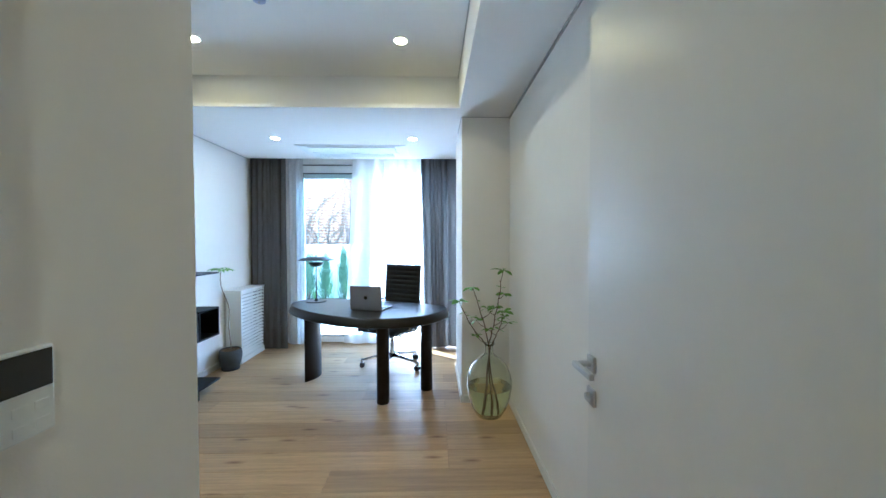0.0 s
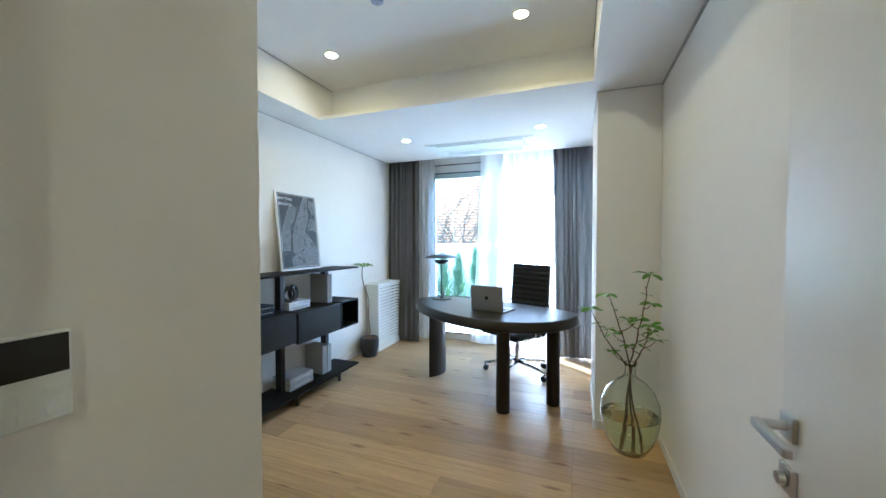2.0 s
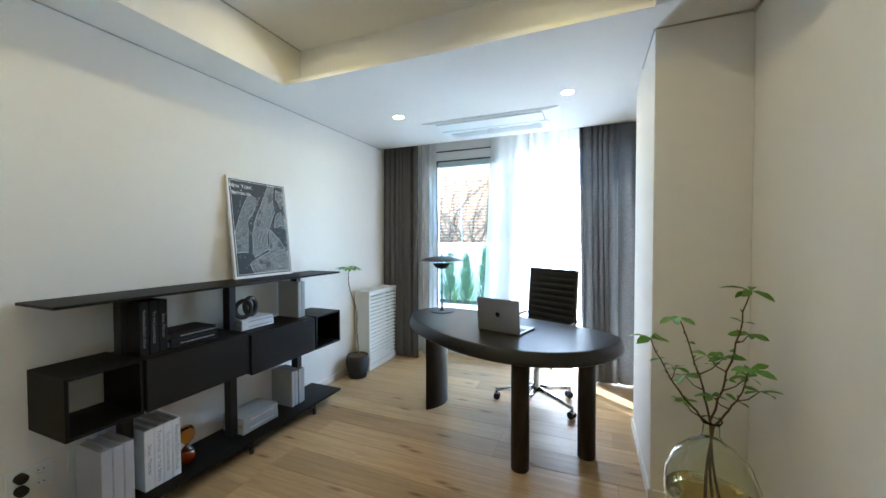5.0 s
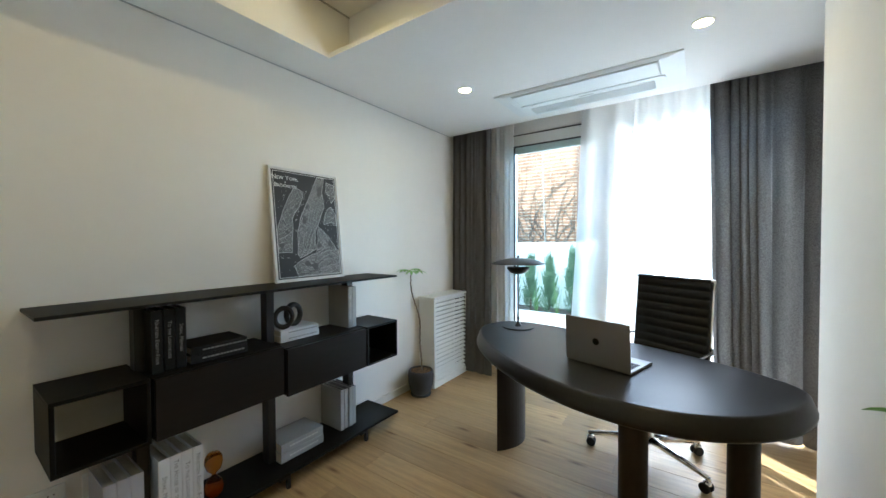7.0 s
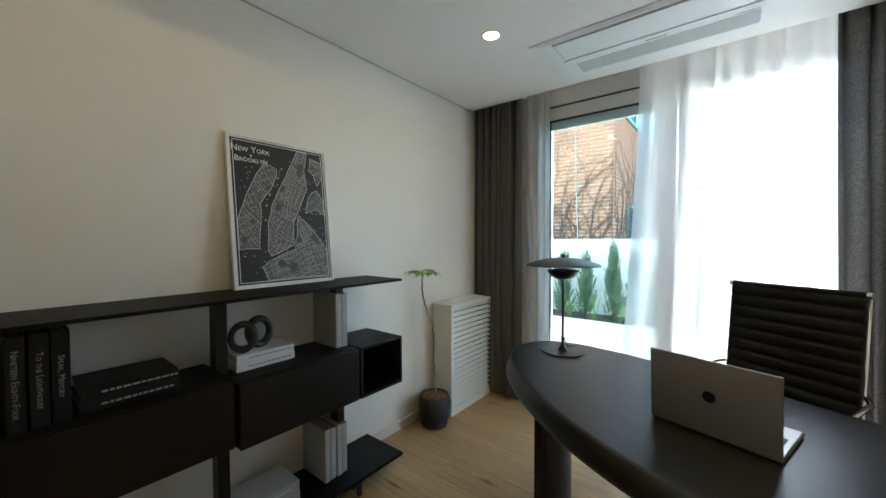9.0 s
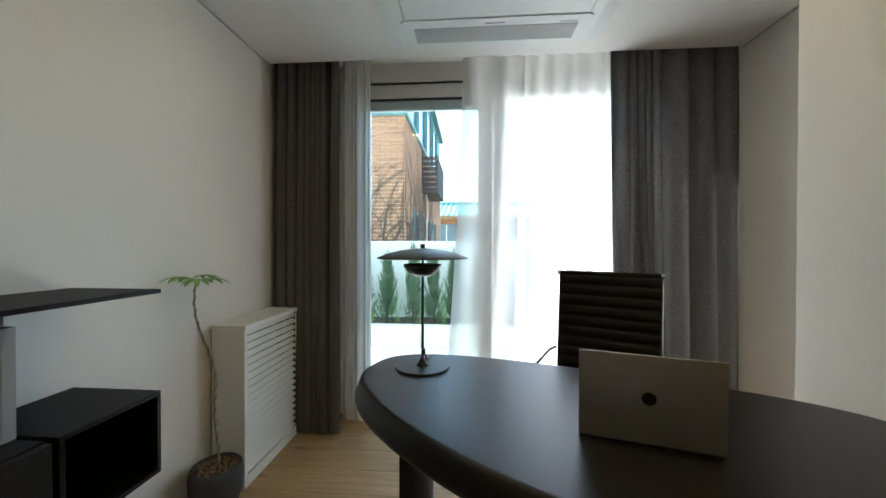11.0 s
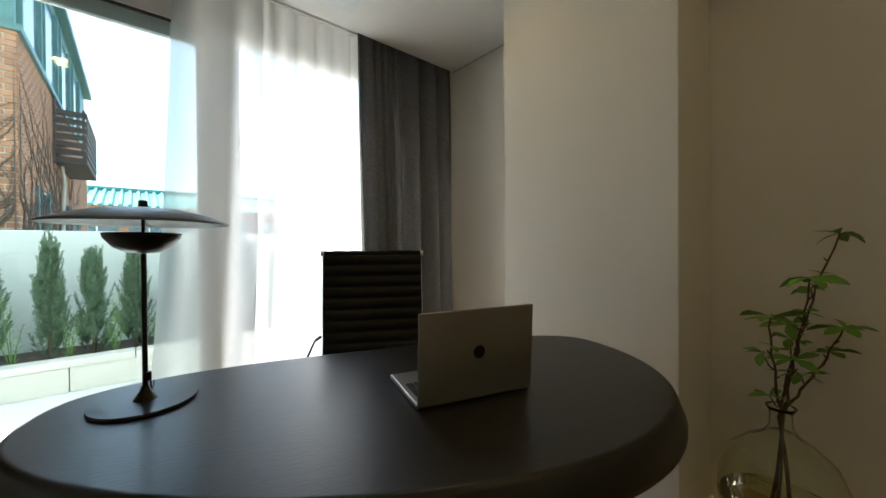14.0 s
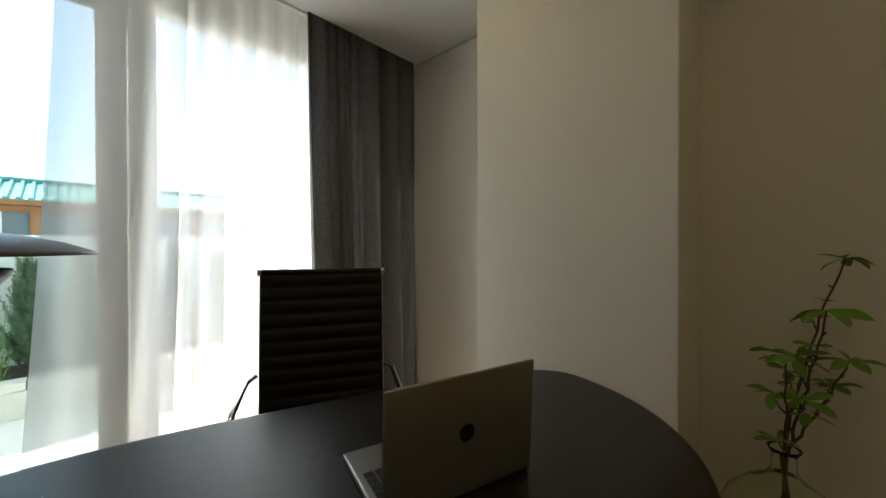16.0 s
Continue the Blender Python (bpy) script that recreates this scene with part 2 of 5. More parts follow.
M_TEAL = mat("green_roof_metal", (0.10, 0.22, 0.21), 0.5, vary=0.15)
M_TILE = mat("green_roof_tile", (0.13, 0.33, 0.30), 0.35, vary=0.2, scale=3)
M_ORANGE = mat("timber_fascia", (0.42, 0.20, 0.09), 0.7, vary=0.15)
M_DARKWOOD = mat("dark_balcony_wood", (0.07, 0.055, 0.05), 0.7, vary=0.25)
M_WINDK = mat("dark_window_glass", (0.10, 0.16, 0.19), 0.08, vary=0.1)
M_RENDER = mat("white_parapet_render", (0.58, 0.63, 0.63), 0.75, vary=0.03, bump=0.1)
M_STONE = mat("pale_granite", (0.55, 0.54, 0.50), 0.7, vary=0.14, scale=60, bump=0.2)
M_PAVE = mat("terrace_paving", (0.60, 0.60, 0.58), 0.75, vary=0.07, scale=20)
M_SOIL = mat("dark_soil", (0.05, 0.038, 0.028), 0.95, vary=0.4, scale=40, bump=0.6)
M_CONIFER = mat("conifer_green", (0.075, 0.135, 0.08), 0.7, vary=0.5, scale=30)
M_WEED = mat("weed_green", (0.12, 0.24, 0.05), 0.6, vary=0.3, scale=20)
M_VINE = mat("dry_vine", (0.11, 0.085, 0.07), 0.9, vary=0.2)
M_GROUND = mat("far_ground", (0.22, 0.21, 0.19), 0.9, vary=0.15, scale=0.5)


# ---- builders ----
def box(bm, x0, x1, y0, y1, z0, z1, bevel=0.0):
    r = bmesh.ops.create_cube(bm, size=1.0, matrix=Matrix.Translation(((x0 + x1) / 2, (y0 + y1) / 2, (z0 + z1) / 2)) @ Matrix.Diagonal((x1 - x0, y1 - y0, z1 - z0, 1)))
    if bevel:
        es = list({e for v in r["verts"] for e in v.link_edges})
        bmesh.ops.bevel(bm, geom=es, offset=bevel, segments=2, affect="EDGES", profile=0.5)
    return bm


def bx(*a):
    return box(bmesh.new(), *a)


def mesh_of(bm, name, material, smooth=False):
    me = bpy.data.meshes.new(name)
    bmesh.ops.recalc_face_normals(bm, faces=bm.faces[:])
    bm.to_mesh(me)
    bm.free()
    me.materials.append(material)
    if smooth:
        for p in me.polygons:
            p.use_smooth = True
    return me


def part(name, bm, material, parent, label="", smooth=False, m=None):
    """One mesh object under a thing or a part; m: its pose in the parent's space."""
    ob = new(name, mesh_of(bm, name, material, smooth))
    ob.parent = parent
    if m is not None:
        ob.matrix_basis = m
    if label:
        tagged(ob, label)
    return ob


def thing(name, m, label, category, group="", kind=""):
    ob = new(name)
    ob.matrix_basis = m
    ob.empty_display_size = 0.1
    return tagged(ob, label, category, group, kind)


def structure(name, bm, material, label, smooth=False):
    return tagged(new(name, mesh_of(bm, name, material, smooth)), label, kind="structure")


def lathe(bm, profile, segments=32, closed=False):
    """A turned body: profile of (radius, height)."""
    rings = []
    for r, z in profile:
        rings.append([bm.verts.new((r * math.cos(2 * math.pi * i / segments), r * math.sin(2 * math.pi * i / segments), z)) for i in range(segments)] if r > 1e-5 else [bm.verts.new((0, 0, z))])
    pairs = list(zip(rings, rings[1:])) + ([(rings[-1], rings[0])] if closed else [])
    for a, b in pairs:
        for i in range(segments):
            j = (i + 1) % segments
            if len(a) == 1 and len(b) > 1:
                bm.faces.new((a[0], b[i], b[j]))
            elif len(b) == 1 and len(a) > 1:
                bm.faces.new((a[i], a[j], b[0]))
            elif len(a) > 1:
                bm.faces.new((a[i], a[j], b[j], b[i]))
    return bm


def tube(bm, points, radii, sides=8):
    """A tapered tube along points."""
    pts = [Vector(p) for p in points]
    if not hasattr(radii, "__len__"):
        radii = [radii] * len(pts)
    rings = []
    for i, p in enumerate(pts):
        d = (pts[min(i + 1, len(pts) - 1)] - pts[max(i - 1, 0)]).normalized()
        q = d.to_track_quat("Z", "Y")
        rings.append([bm.verts.new(p + q @ Vector((radii[i] * math.cos(2 * math.pi * k / sides), radii[i] * math.sin(2 * math.pi * k / sides), 0))) for k in range(sides)])
    for a, b in zip(rings, rings[1:]):
        for k in range(sides):
            bm.faces.new((a[k], a[(k + 1) % sides], b[(k + 1) % sides], b[k]))
    bm.faces.new(rings[0][::-1])
    bm.faces.new(rings[-1])
    return bm


def prism(bm, outline, z0, z1):
    a = [bm.verts.new((x, y, z0)) for x, y in outline]
    b = [bm.verts.new((x, y, z1)) for x, y in outline]
    n = len(a)
    for i in range(n):
        bm.faces.new((a[i], a[(i + 1) % n], b[(i + 1) % n], b[i]))
    bm.faces.new(a[::-1])
    bm.faces.new(b)
    return bm


def leaf(bm, base, direction, length, width, up=(0, 0, 1), droop=0.25):
    """A pointed, folded leaf blade with a bent mid rib."""
    d = Vector(direction).normalized()
    side = d.cross(Vector(up))
    side = side.normalized() if side.length > 1e-3 else Vector((1, 0, 0))
    nrm = side.cross(d).normalized()
    mids, lefts, rights = [], [], []
    for k, w in ((0, 0.05), (0.25, 0.55), (0.6, 1.0), (0.84, 0.68), (1.0, 0.04)):
        c = Vector(base) + d * length * k - nrm * droop * length * k * k
        mids.append(bm.verts.new(c))
        lefts.append(bm.verts.new(c + side * width * 0.5 * w + nrm * width * 0.12 * w))
        rights.append(bm.verts.new(c - side * width * 0.5 * w + nrm * width * 0.12 * w))
    for k in range(4):
        bm.faces.new((lefts[k], mids[k], mids[k + 1], lefts[k + 1]))
        bm.faces.new((mids[k], rights[k], rights[k + 1], mids[k + 1]))
    return bm


def writing(name, text, size, material, parent, m, align="CENTER", caps=False):
    """Flat raised lettering, turned into a mesh."""
    cu = bpy.data.curves.new(name, "FONT")
    cu.body, cu.size, cu.extrude = text, size, 0.0004
    cu.align_x, cu.align_y = align, "CENTER"
    cu.resolution_u = 2
    if caps:
        cu.small_caps_scale = 0.75
        for ch in cu.body_format:
            ch.use_small_caps = True
    tmp = bpy.data.objects.new(name, cu)
    scene.collection.objects.link(tmp)
    me = bpy.data.meshes.new_from_object(tmp.evaluated_get(bpy.context.evaluated_depsgraph_get()))
    bpy.data.objects.remove(tmp)
    me.materials.clear()
    me.materials.append(material)
    ob = new(name, me)
    ob.parent = parent
    ob.matrix_basis = m
    return ob

# ---- the room: shell ----
XW, XE, XR = -2.30, 0.645, 0.59          # west wall, east wall, east wall beside the window
ZC, ZT = 2.385, 2.69                     # lowered ceiling, raised ceiling
YP = 4.40                                # edge of the curtain pocket
YN = 4.80                                # inner face of the window wall

structure("wall_west", bx(XW - 0.15, XW, 0.51, 4.98, 0, 2.9), M_WALL, "smooth white painted wall behind the shelf unit")
structure("wall_east", bx(XE, XE + 0.15, -0.02, 4.98, 0, 2.9), M_WALL, "smooth white painted wall beside the open door")
structure("wall_east_return", bx(XR, XE, 3.635, 4.98, 0, 2.385), M_WALL, "white painted wall section beside the window curtain")
structure("pillar", bx(0.245, XE, 2.855, 3.635, 0, ZC, 0.004), M_WALL, "square white painted pillar against the wall")
structure("wall_partition", bx(-0.67, -0.52, 0.13, 0.668, 0, 2.9, 0.003), M_WALL, "white painted partition end beside the entrance")
structure("wall_south", bx(XW - 0.15, -0.67, 0.51, 0.66, 0, 2.9), M_WALL, "white painted back wall of the study")
dw = bx(-0.67, -0.42, -0.02, 0.13, 0, 2.9)
box(dw, 0.56, XE, -0.02, 0.13, 0, 2.9)
box(dw, -0.42, 0.56, -0.02, 0.13, 2.1, 2.9)
structure("wall_door", dw, M_WALL, "white painted wall with the entrance opening")
hall = bx(-1.35, -1.2, -2.4, -0.02, 0, 2.6)
box(hall, 1.2, 1.35, -2.4, -0.02, 0, 2.6)
box(hall, -1.35, 1.35, -2.55, -2.4, 0, 2.6)
box(hall, -1.2, -0.67, -0.02, 0.13, 0, 2.6)
box(hall, XE + 0.15, 1.2, -0.02, 0.13, 0, 2.6)
structure("wall_hall", hall, M_WALL, "plain white walls of the hall outside the study")
structure("ceiling_hall", bx(-1.35, 1.35, -2.4, -0.02, ZC, 2.5), M_CEIL, "plain white hall ceiling")
# lowered ceiling with the raised tray
low = bx(XW, -1.977, 0.66, YP, ZC, ZT)
box(low, 0.215, XE, 0.13, YP, ZC, ZT)
box(low, -1.977, 0.215, 2.81, YP, ZC, ZT)
box(low, -1.977, 0.215, 2.66, 2.81, ZC, ZC + 0.028)
box(low, -0.52, 0.215, 0.13, 0.95, ZC, ZT)
box(low, -1.977, -0.52, 0.66, 0.95, ZC, ZT)
structure("ceiling_lowered", low, M_CEIL, "lowered white ceiling border round a raised tray")
structure("ceiling_tray", bx(XW, XE, 0.13, YP, ZT, 2.9), M_CEIL, "raised white tray ceiling")
structure("ceiling_pocket", bx(XW, XE, YP, YN, 2.50, 2.9), M_CEIL, "white curtain pocket above the window")


# raised strips: the dark of the shadow gap is put into their grey
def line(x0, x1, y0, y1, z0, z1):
    return structure("trim", bx(x0, x1, y0, y1, z0, z1), M_GAPSHADE, "thin grey trim where wall meets ceiling, coloured as the shade of a gap")


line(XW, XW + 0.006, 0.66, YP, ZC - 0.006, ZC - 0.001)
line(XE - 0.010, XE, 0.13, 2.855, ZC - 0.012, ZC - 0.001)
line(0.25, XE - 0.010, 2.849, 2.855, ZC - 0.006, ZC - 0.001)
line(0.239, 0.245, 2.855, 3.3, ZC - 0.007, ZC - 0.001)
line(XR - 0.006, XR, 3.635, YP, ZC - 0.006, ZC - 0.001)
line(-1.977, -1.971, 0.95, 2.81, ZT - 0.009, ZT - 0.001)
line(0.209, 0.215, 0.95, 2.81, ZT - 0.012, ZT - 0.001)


def skirting(x0, x1, y0, y1):
    return structure("baseboard", bx(x0, x1, y0, y1, 0.0, 0.062, 0.002), M_BASE, "low flat white skirting board")


skirting(XW, XW + 0.011, 0.66, 4.79)
skirting(XE - 0.011, XE, 0.16, 2.844)
skirting(0.256, XE - 0.011, 2.844, 2.855)
skirting(0.234, 0.245, 2.844, 3.646)
skirting(XR - 0.011, XR, 3.646, 4.79)
skirting(-0.52, -0.509, 0.14, 0.668)

# ---- window wall and window ----
WX0, WX1, WZ0, WZ1 = -1.80, 0.38, 0.0, 2.36
nw = bx(XW, WX0, 4.705, 4.865, 0, 2.9)
box(nw, WX1, XE, 4.705, 4.865, 0, 2.9)
box(nw, WX0, WX1, 4.705, 4.865, 2.374, 2.9)
structure("wall_north", nw, M_WALL, "white wall round the tall sliding window")
win = thing("window_1", pose(0, 0, 0), "tall white-framed sliding window, greenish glass, one sash slid open", "window", kind="structure")
Y0, Y1 = 4.70, 4.80
part("frame_head", bx(WX0, WX1, Y0, Y1, 2.262, WZ1, 0.003), M_FRAME, win)
part("frame_head", bx(WX0, WX1, Y0 - 0.02, Y0 + 0.02, 2.372, 2.50, 0.003), M_FRAME, win, "flat white panel above the window")
part("frame_sill", bx(WX0, WX1, Y0, Y1, 0.005, 0.085, 0.003), M_FRAME, win)
part("frame_jamb", bx(WX0, -1.735, Y0, Y1, 0.085, 2.262, 0.003), M_FRAME, win)
part("frame_jamb", bx(WX1 - 0.06, WX1, Y0, Y1, 0.085, 2.262, 0.003), M_FRAME, win)
part("stile", bx(-0.945, -0.845, Y0 + 0.005, Y0 + 0.045, 0.085, 2.262, 0.003), M_FRAME, win, "wide white meeting stile")
part("stile", bx(-0.84, -0.735, Y0 + 0.05, Y0 + 0.09, 0.085, 2.262, 0.003), M_FRAME, win, "wide white meeting stile")
part("sash_rail", bx(-1.735, -0.84, Y0 + 0.052, Y0 + 0.088, 2.195, 2.262, 0.003), M_FRAME, win)
part("gasket", bx(-1.735, -1.722, Y0 + 0.004, Y0 + 0.020, 0.085, 2.262), M_GASKET, win, "dark rubber gasket")
part("gasket", bx(-1.722, -0.945, Y0 + 0.004, Y0 + 0.018, 2.250, 2.262), M_GASKET, win, "dark rubber gasket")
part("gasket", bx(-1.722, -0.945, Y0 + 0.004, Y0 + 0.020, 0.085, 0.100), M_GASKET, win, "dark rubber gasket")
part("gasket", bx(WX0, WX1, Y0 - 0.004, Y0 + 0.012, 2.362, 2.370), M_GASKET, win, "dark joint above the frame")
part("pane", bx(-1.722, -0.945, Y0 + 0.022, Y0 + 0.028, 0.100, 2.25), M_PANE, win)
slid = part("pane", bx(-1.722, -0.84, Y0 + 0.066, Y0 + 0.072, 0.100, 2.195), M_CLEAR, win, "pane of the sash that is slid open")
slid.visible_shadow = False



# ---- curtains ----
def drape(name, x0, x1, y, z0, z1, folds, depth, material, label, category, lean=0.0, seed=1, group="", gather=0.0, cuts=None):
    """A hanging pleated cloth; lean: how far its inner edge moves to the side towards the floor; gather: pinch at the heading."""
    rng = random.Random(seed)
    bm = bmesh.new()
    nx, nz = (len(cuts) if cuts else folds) * 14, 26
    ph = [rng.uniform(-0.6, 0.6) for _ in range((len(cuts) if cuts else folds) + 2)]
    folds = len(cuts) if cuts else folds
    am = [rng.uniform(0.55, 1.25) for _ in range(folds + 2)]
    cuts = cuts or [rng.choice((0.5, 0.7, 1.0, 1.0, 1.9)) for _ in range(folds)]
    warp = [sum(cuts[:i]) / sum(cuts) for i in range(folds + 1)]
    grid = []
    for j in range(nz + 1):
        k = j / nz
        z = z1 + (z0 - z1) * k
        row = []
        for i in range(nx + 1):
            f = i / nx * folds
            u = warp[int(f)] * (1 - f % 1) + warp[min(int(f) + 1, folds)] * (f % 1)
            a = am[int(f)] * (1 - (f % 1)) + am[min(int(f) + 1, folds)] * (f % 1)
            p = ph[int(f)] * (1 - (f % 1)) + ph[min(int(f) + 1, folds)] * (f % 1)
            w = math.sin(2 * math.pi * f + p * (0.4 + k))
            w = 2 * (0.5 + 0.5 * w) ** 1.6 - 1 if depth > 0.04 else math.copysign(abs(w) ** 0.75, w)
            x = x0 + (x1 - x0) * u + lean * (1 - u) * k ** 1.4 + 0.45 * depth * math.cos(2 * math.pi * f + p) * (0.3 + 0.7 * k) * (1 if 0 < i < nx else 0)
            yy = y + depth * a * w * (0.7 + 0.3 * k) * (1 - gather * (1 - k) ** 6) + 0.006 * noise.noise((u * 9, k * 3, seed))
            row.append(bm.verts.new((x, yy, z)))
        grid.append(row)
    for a, b in zip(grid, grid[1:]):
        for i in range(nx):
            bm.faces.new((a[i], a[i + 1], b[i + 1], b[i]))
    th = thing(name, pose(0, 0, 0), label, category, group)
    part("cloth", bm, material, th, smooth=True)
    return th


rail = thing("curtain_rail", pose(0, 0, 0), "white metal double curtain rail in the ceiling pocket", "curtain rail")
part("track", bx(XW + 0.02, XR - 0.02, 4.455, 4.475, 2.485, 2.50), M_WHITEMET, rail)
part("track", bx(XW + 0.02, XR - 0.02, 4.585, 4.605, 2.485, 2.50), M_WHITEMET, rail)
c1 = drape("curtain", XW + 0.02, -1.845, 4.462, 0.012, 2.49, 10, 0.070, M_CURT, "dark grey woven curtain drawn open beside the louvred cover", "curtain", seed=3, group="dark grey curtains", cuts=[1.5, 1.3, 1.5, 0.75, 0.7, 0.7, 0.75, 1.9])
c2 = drape("curtain", -0.150, XR - 0.004, 4.462, 0.012, 2.49, 12, 0.070, M_CURT, "dark grey woven curtain drawn open beside the wall", "curtain", lean=0.05, seed=8, group="dark grey curtains", cuts=[1.3, 0.6, 0.55, 0.55, 0.6, 2.2, 1.8, 1.7])
s1 = drape("sheer_curtain", -1.875, -1.680, 4.585, 0.012, 2.49, 5, 0.011, M_SHEER, "white sheer curtain gathered beside the dark curtain", "sheer curtain", seed=5, group="white sheers")
s2 = drape("sheer_curtain", -1.05, 0.30, 4.605, 0.012, 2.49, 15, 0.024, M_SHEER, "white sheer curtain half drawn across the window", "sheer curtain", lean=-0.13, seed=6, group="white sheers", gather=0.25, cuts=[2.4, 1.5, 0.6, 1.1, 1.2, 1.0, 1.2, 0.9, 1.1, 1.0, 1.2])

# ---- entrance door ----
door = thing("door_1", pose(0.532, 0.145, 0), "open flush door with a satin pale grey face", "door", kind="structure")
part("leaf", bx(0, 0.04, 0, 0.895, 0.008, 2.09, 0.002), M_DOOR, door)
hd = part("door_handle", bx(-0.010, 0.0, 0.832, 0.884, 0.932, 0.984, 0.003), M_STEEL, door, "brushed steel lever handle")
bm = tube(bmesh.new(), [(-0.008, 0.858, 0.958), (-0.045, 0.858, 0.958), (-0.055, 0.852, 0.957)], 0.010, 12)
box(bm, -0.066, -0.050, 0.735, 0.868, 0.947, 0.967, 0.004)
part("lever", bm, M_STEEL, hd)
part("lock_plate", bx(-0.010, 0.0, 0.832, 0.884, 0.822, 0.878, 0.003), M_STEEL, door, "square brushed steel lock plate")
part("lock_turn", lathe(bmesh.new(), [(0, -0.012), (0.012, -0.012), (0.013, 0), (0, 0)], 16), M_STEEL, door, m=pose(-0.012, 0.858, 0.85, 0, 90, 0))
df = thing("door_frame", pose(0, 0, 0), "pale grey door frame lining the entrance opening", "door frame", kind="structure")
part("jamb", bx(-0.42, -0.40, -0.03, 0.132, 0, 2.10, 0.002), M_DOOR, df)
part("jamb", bx(0.575, 0.59, -0.03, 0.134, 0, 2.10, 0.002), M_DOOR, df)
part("head", bx(-0.42, 0.575, -0.03, 0.132, 2.092, 2.112, 0.002), M_DOOR, df)

# ---- wall control beside the entrance ----
th = thing("wall_control", pose(-0.52, 0.307, 1.162), "white room controller with a dark display on the partition wall", "wall control")
part("body", bx(0, 0.012, -0.044, 0.044, -0.058, 0.058, 0.003), M_PLASTIC, th)
part("display", bx(0.0121, 0.0135, -0.040, 0.040, 0.004, 0.054, 0.001), M_SCREEN, th, "dark glossy display")
for dy in (-0.026, 0, 0.026):
    for dz in (-0.018, -0.042):
        part("button", bx(0.0121, 0.0132, dy - 0.009, dy + 0.009, dz - 0.006, dz + 0.006, 0.0005), M_PLASTIC, th)

# ---- ceiling fixtures ----
def downlight(x, y, z, first=None):
    if first:
        return copy_thing(first, pose(x, y, z))
    th = thing("downlight", pose(x, y, z), "round recessed white downlight, switched on", "downlight", "recessed downlights")
    part("ring", lathe(bmesh.new(), [(0.038, -0.001), (0.040, -0.005), (0.047, -0.005), (0.050, 0.0)], 32), M_WHITEMET, th, smooth=True)
    part("lens", lathe(bmesh.new(), [(0, -0.0025), (0.039, -0.0025), (0.039, -0.001)], 32), M_LED, th, "glowing white lens")
    return th


d0 = downlight(-1.567, 3.50, ZC)
# the pair at y = 1.25 is assumed: unseen lamps added for warm light
for x, y, z in ((-0.203, 3.50, ZC), (-1.567, 2.282, ZT), (-0.205, 2.282, ZT), (-1.567, 1.25, ZT), (-0.205, 1.25, ZT)):
    downlight(x, y, z, d0)
hl = thing("hall_downlight", pose(0.25, -1.0, ZC), "round recessed warm downlight in the hall, switched on", "downlight")
part("ring", lathe(bmesh.new(), [(0.046, -0.001), (0.048, -0.005), (0.056, -0.005), (0.060, 0.0)], 32), M_WHITEMET, hl, smooth=True)
part("lens", lathe(bmesh.new(), [(0, -0.0025), (0.047, -0.0025), (0.047, -0.001)], 32), M_LEDH, hl, "glowing warm lens")
th = thing("smoke_detector", pose(-0.93, 1.85, ZT), "round white smoke detector on the tray ceiling", "smoke detector")
part("base", lathe(bmesh.new(), [(0.052, 0), (0.052, -0.012), (0.044, -0.016), (0, -0.016)], 32), M_PLASTIC, th, smooth=True)
part("sensor", lathe(bmesh.new(), [(0.034, -0.016), (0.034, -0.030), (0.022, -0.038), (0, -0.040)], 24), M_SENSOR, th, "pale blue-white sensor dome", smooth=True)
part("led", lathe(bmesh.new(), [(0.006, -0.036), (0.006, -0.043), (0, -0.044)], 10), M_GREYPL, th)

ac = thing("air_conditioner", pose(-0.876, 3.995, ZC), "white two-part cassette air conditioner set in the ceiling", "air conditioner")
bm = bmesh.new()
W2, D2 = 0.592, 0.255
lv = []
for w, d, z in ((W2, D2, 0.0), (W2, D2, -0.006), (W2 - 0.075, D2 - 0.02, -0.016)):
    lv.append([bm.verts.new((sx * w, sy * d, z)) for sx, sy in ((-1, -1), (1, -1), (1, 1), (-1, 1))])
for a, b in zip(lv, lv[1:]):
    for i in range(4):
        bm.faces.new((a[i], a[(i + 1) % 4], b[(i + 1) % 4], b[i]))
bm.faces.new(lv[-1])
part("panel", bm, M_PLASTIC, ac)
# flat sheet on the panel; its grey is the gap's shade
part("intake_gap", bx(-0.468, 0.468, -0.222, -0.012, -0.0172, -0.0161), M_GREYPL, ac, "thin grey sheet coloured as the shadow gap round the intake")
part("intake_cover", bx(-0.46, 0.46, -0.215, -0.018, -0.025, -0.0175, 0.003), M_PLASTIC, ac)
oc = bmesh.new()
prism(oc, [(sx * (0.455 + 0.035 * math.cos(a)), 0.115 + sy * (0.08 + 0.035 * math.sin(a))) for sx, sy, a in
           [(1, 1, k * math.pi / 12) for k in range(7)] + [(-1, 1, (6 - k) * math.pi / 12) for k in range(7)]
           + [(-1, -1, k * math.pi / 12) for k in range(7)] + [(1, -1, (6 - k) * math.pi / 12) for k in range(7)]], -0.0235, -0.016)
part("outlet_cover", oc, M_PLASTIC, ac)
part("grille", bx(-0.425, 0.425, 0.066, 0.206, -0.0245, -0.0236), M_GREYPL, ac, "grey outlet grille")
for i in range(15):
    part("slat", bx(-0.425, 0.425, 0.0685 + i * 0.0091, 0.0725 + i * 0.0091, -0.0268, -0.0246), M_PLASTIC, ac)
part("maker_mark", bx(-0.05, 0.05, 0.034, 0.044, -0.0245, -0.0236), M_INKD, ac, "small grey maker's mark")
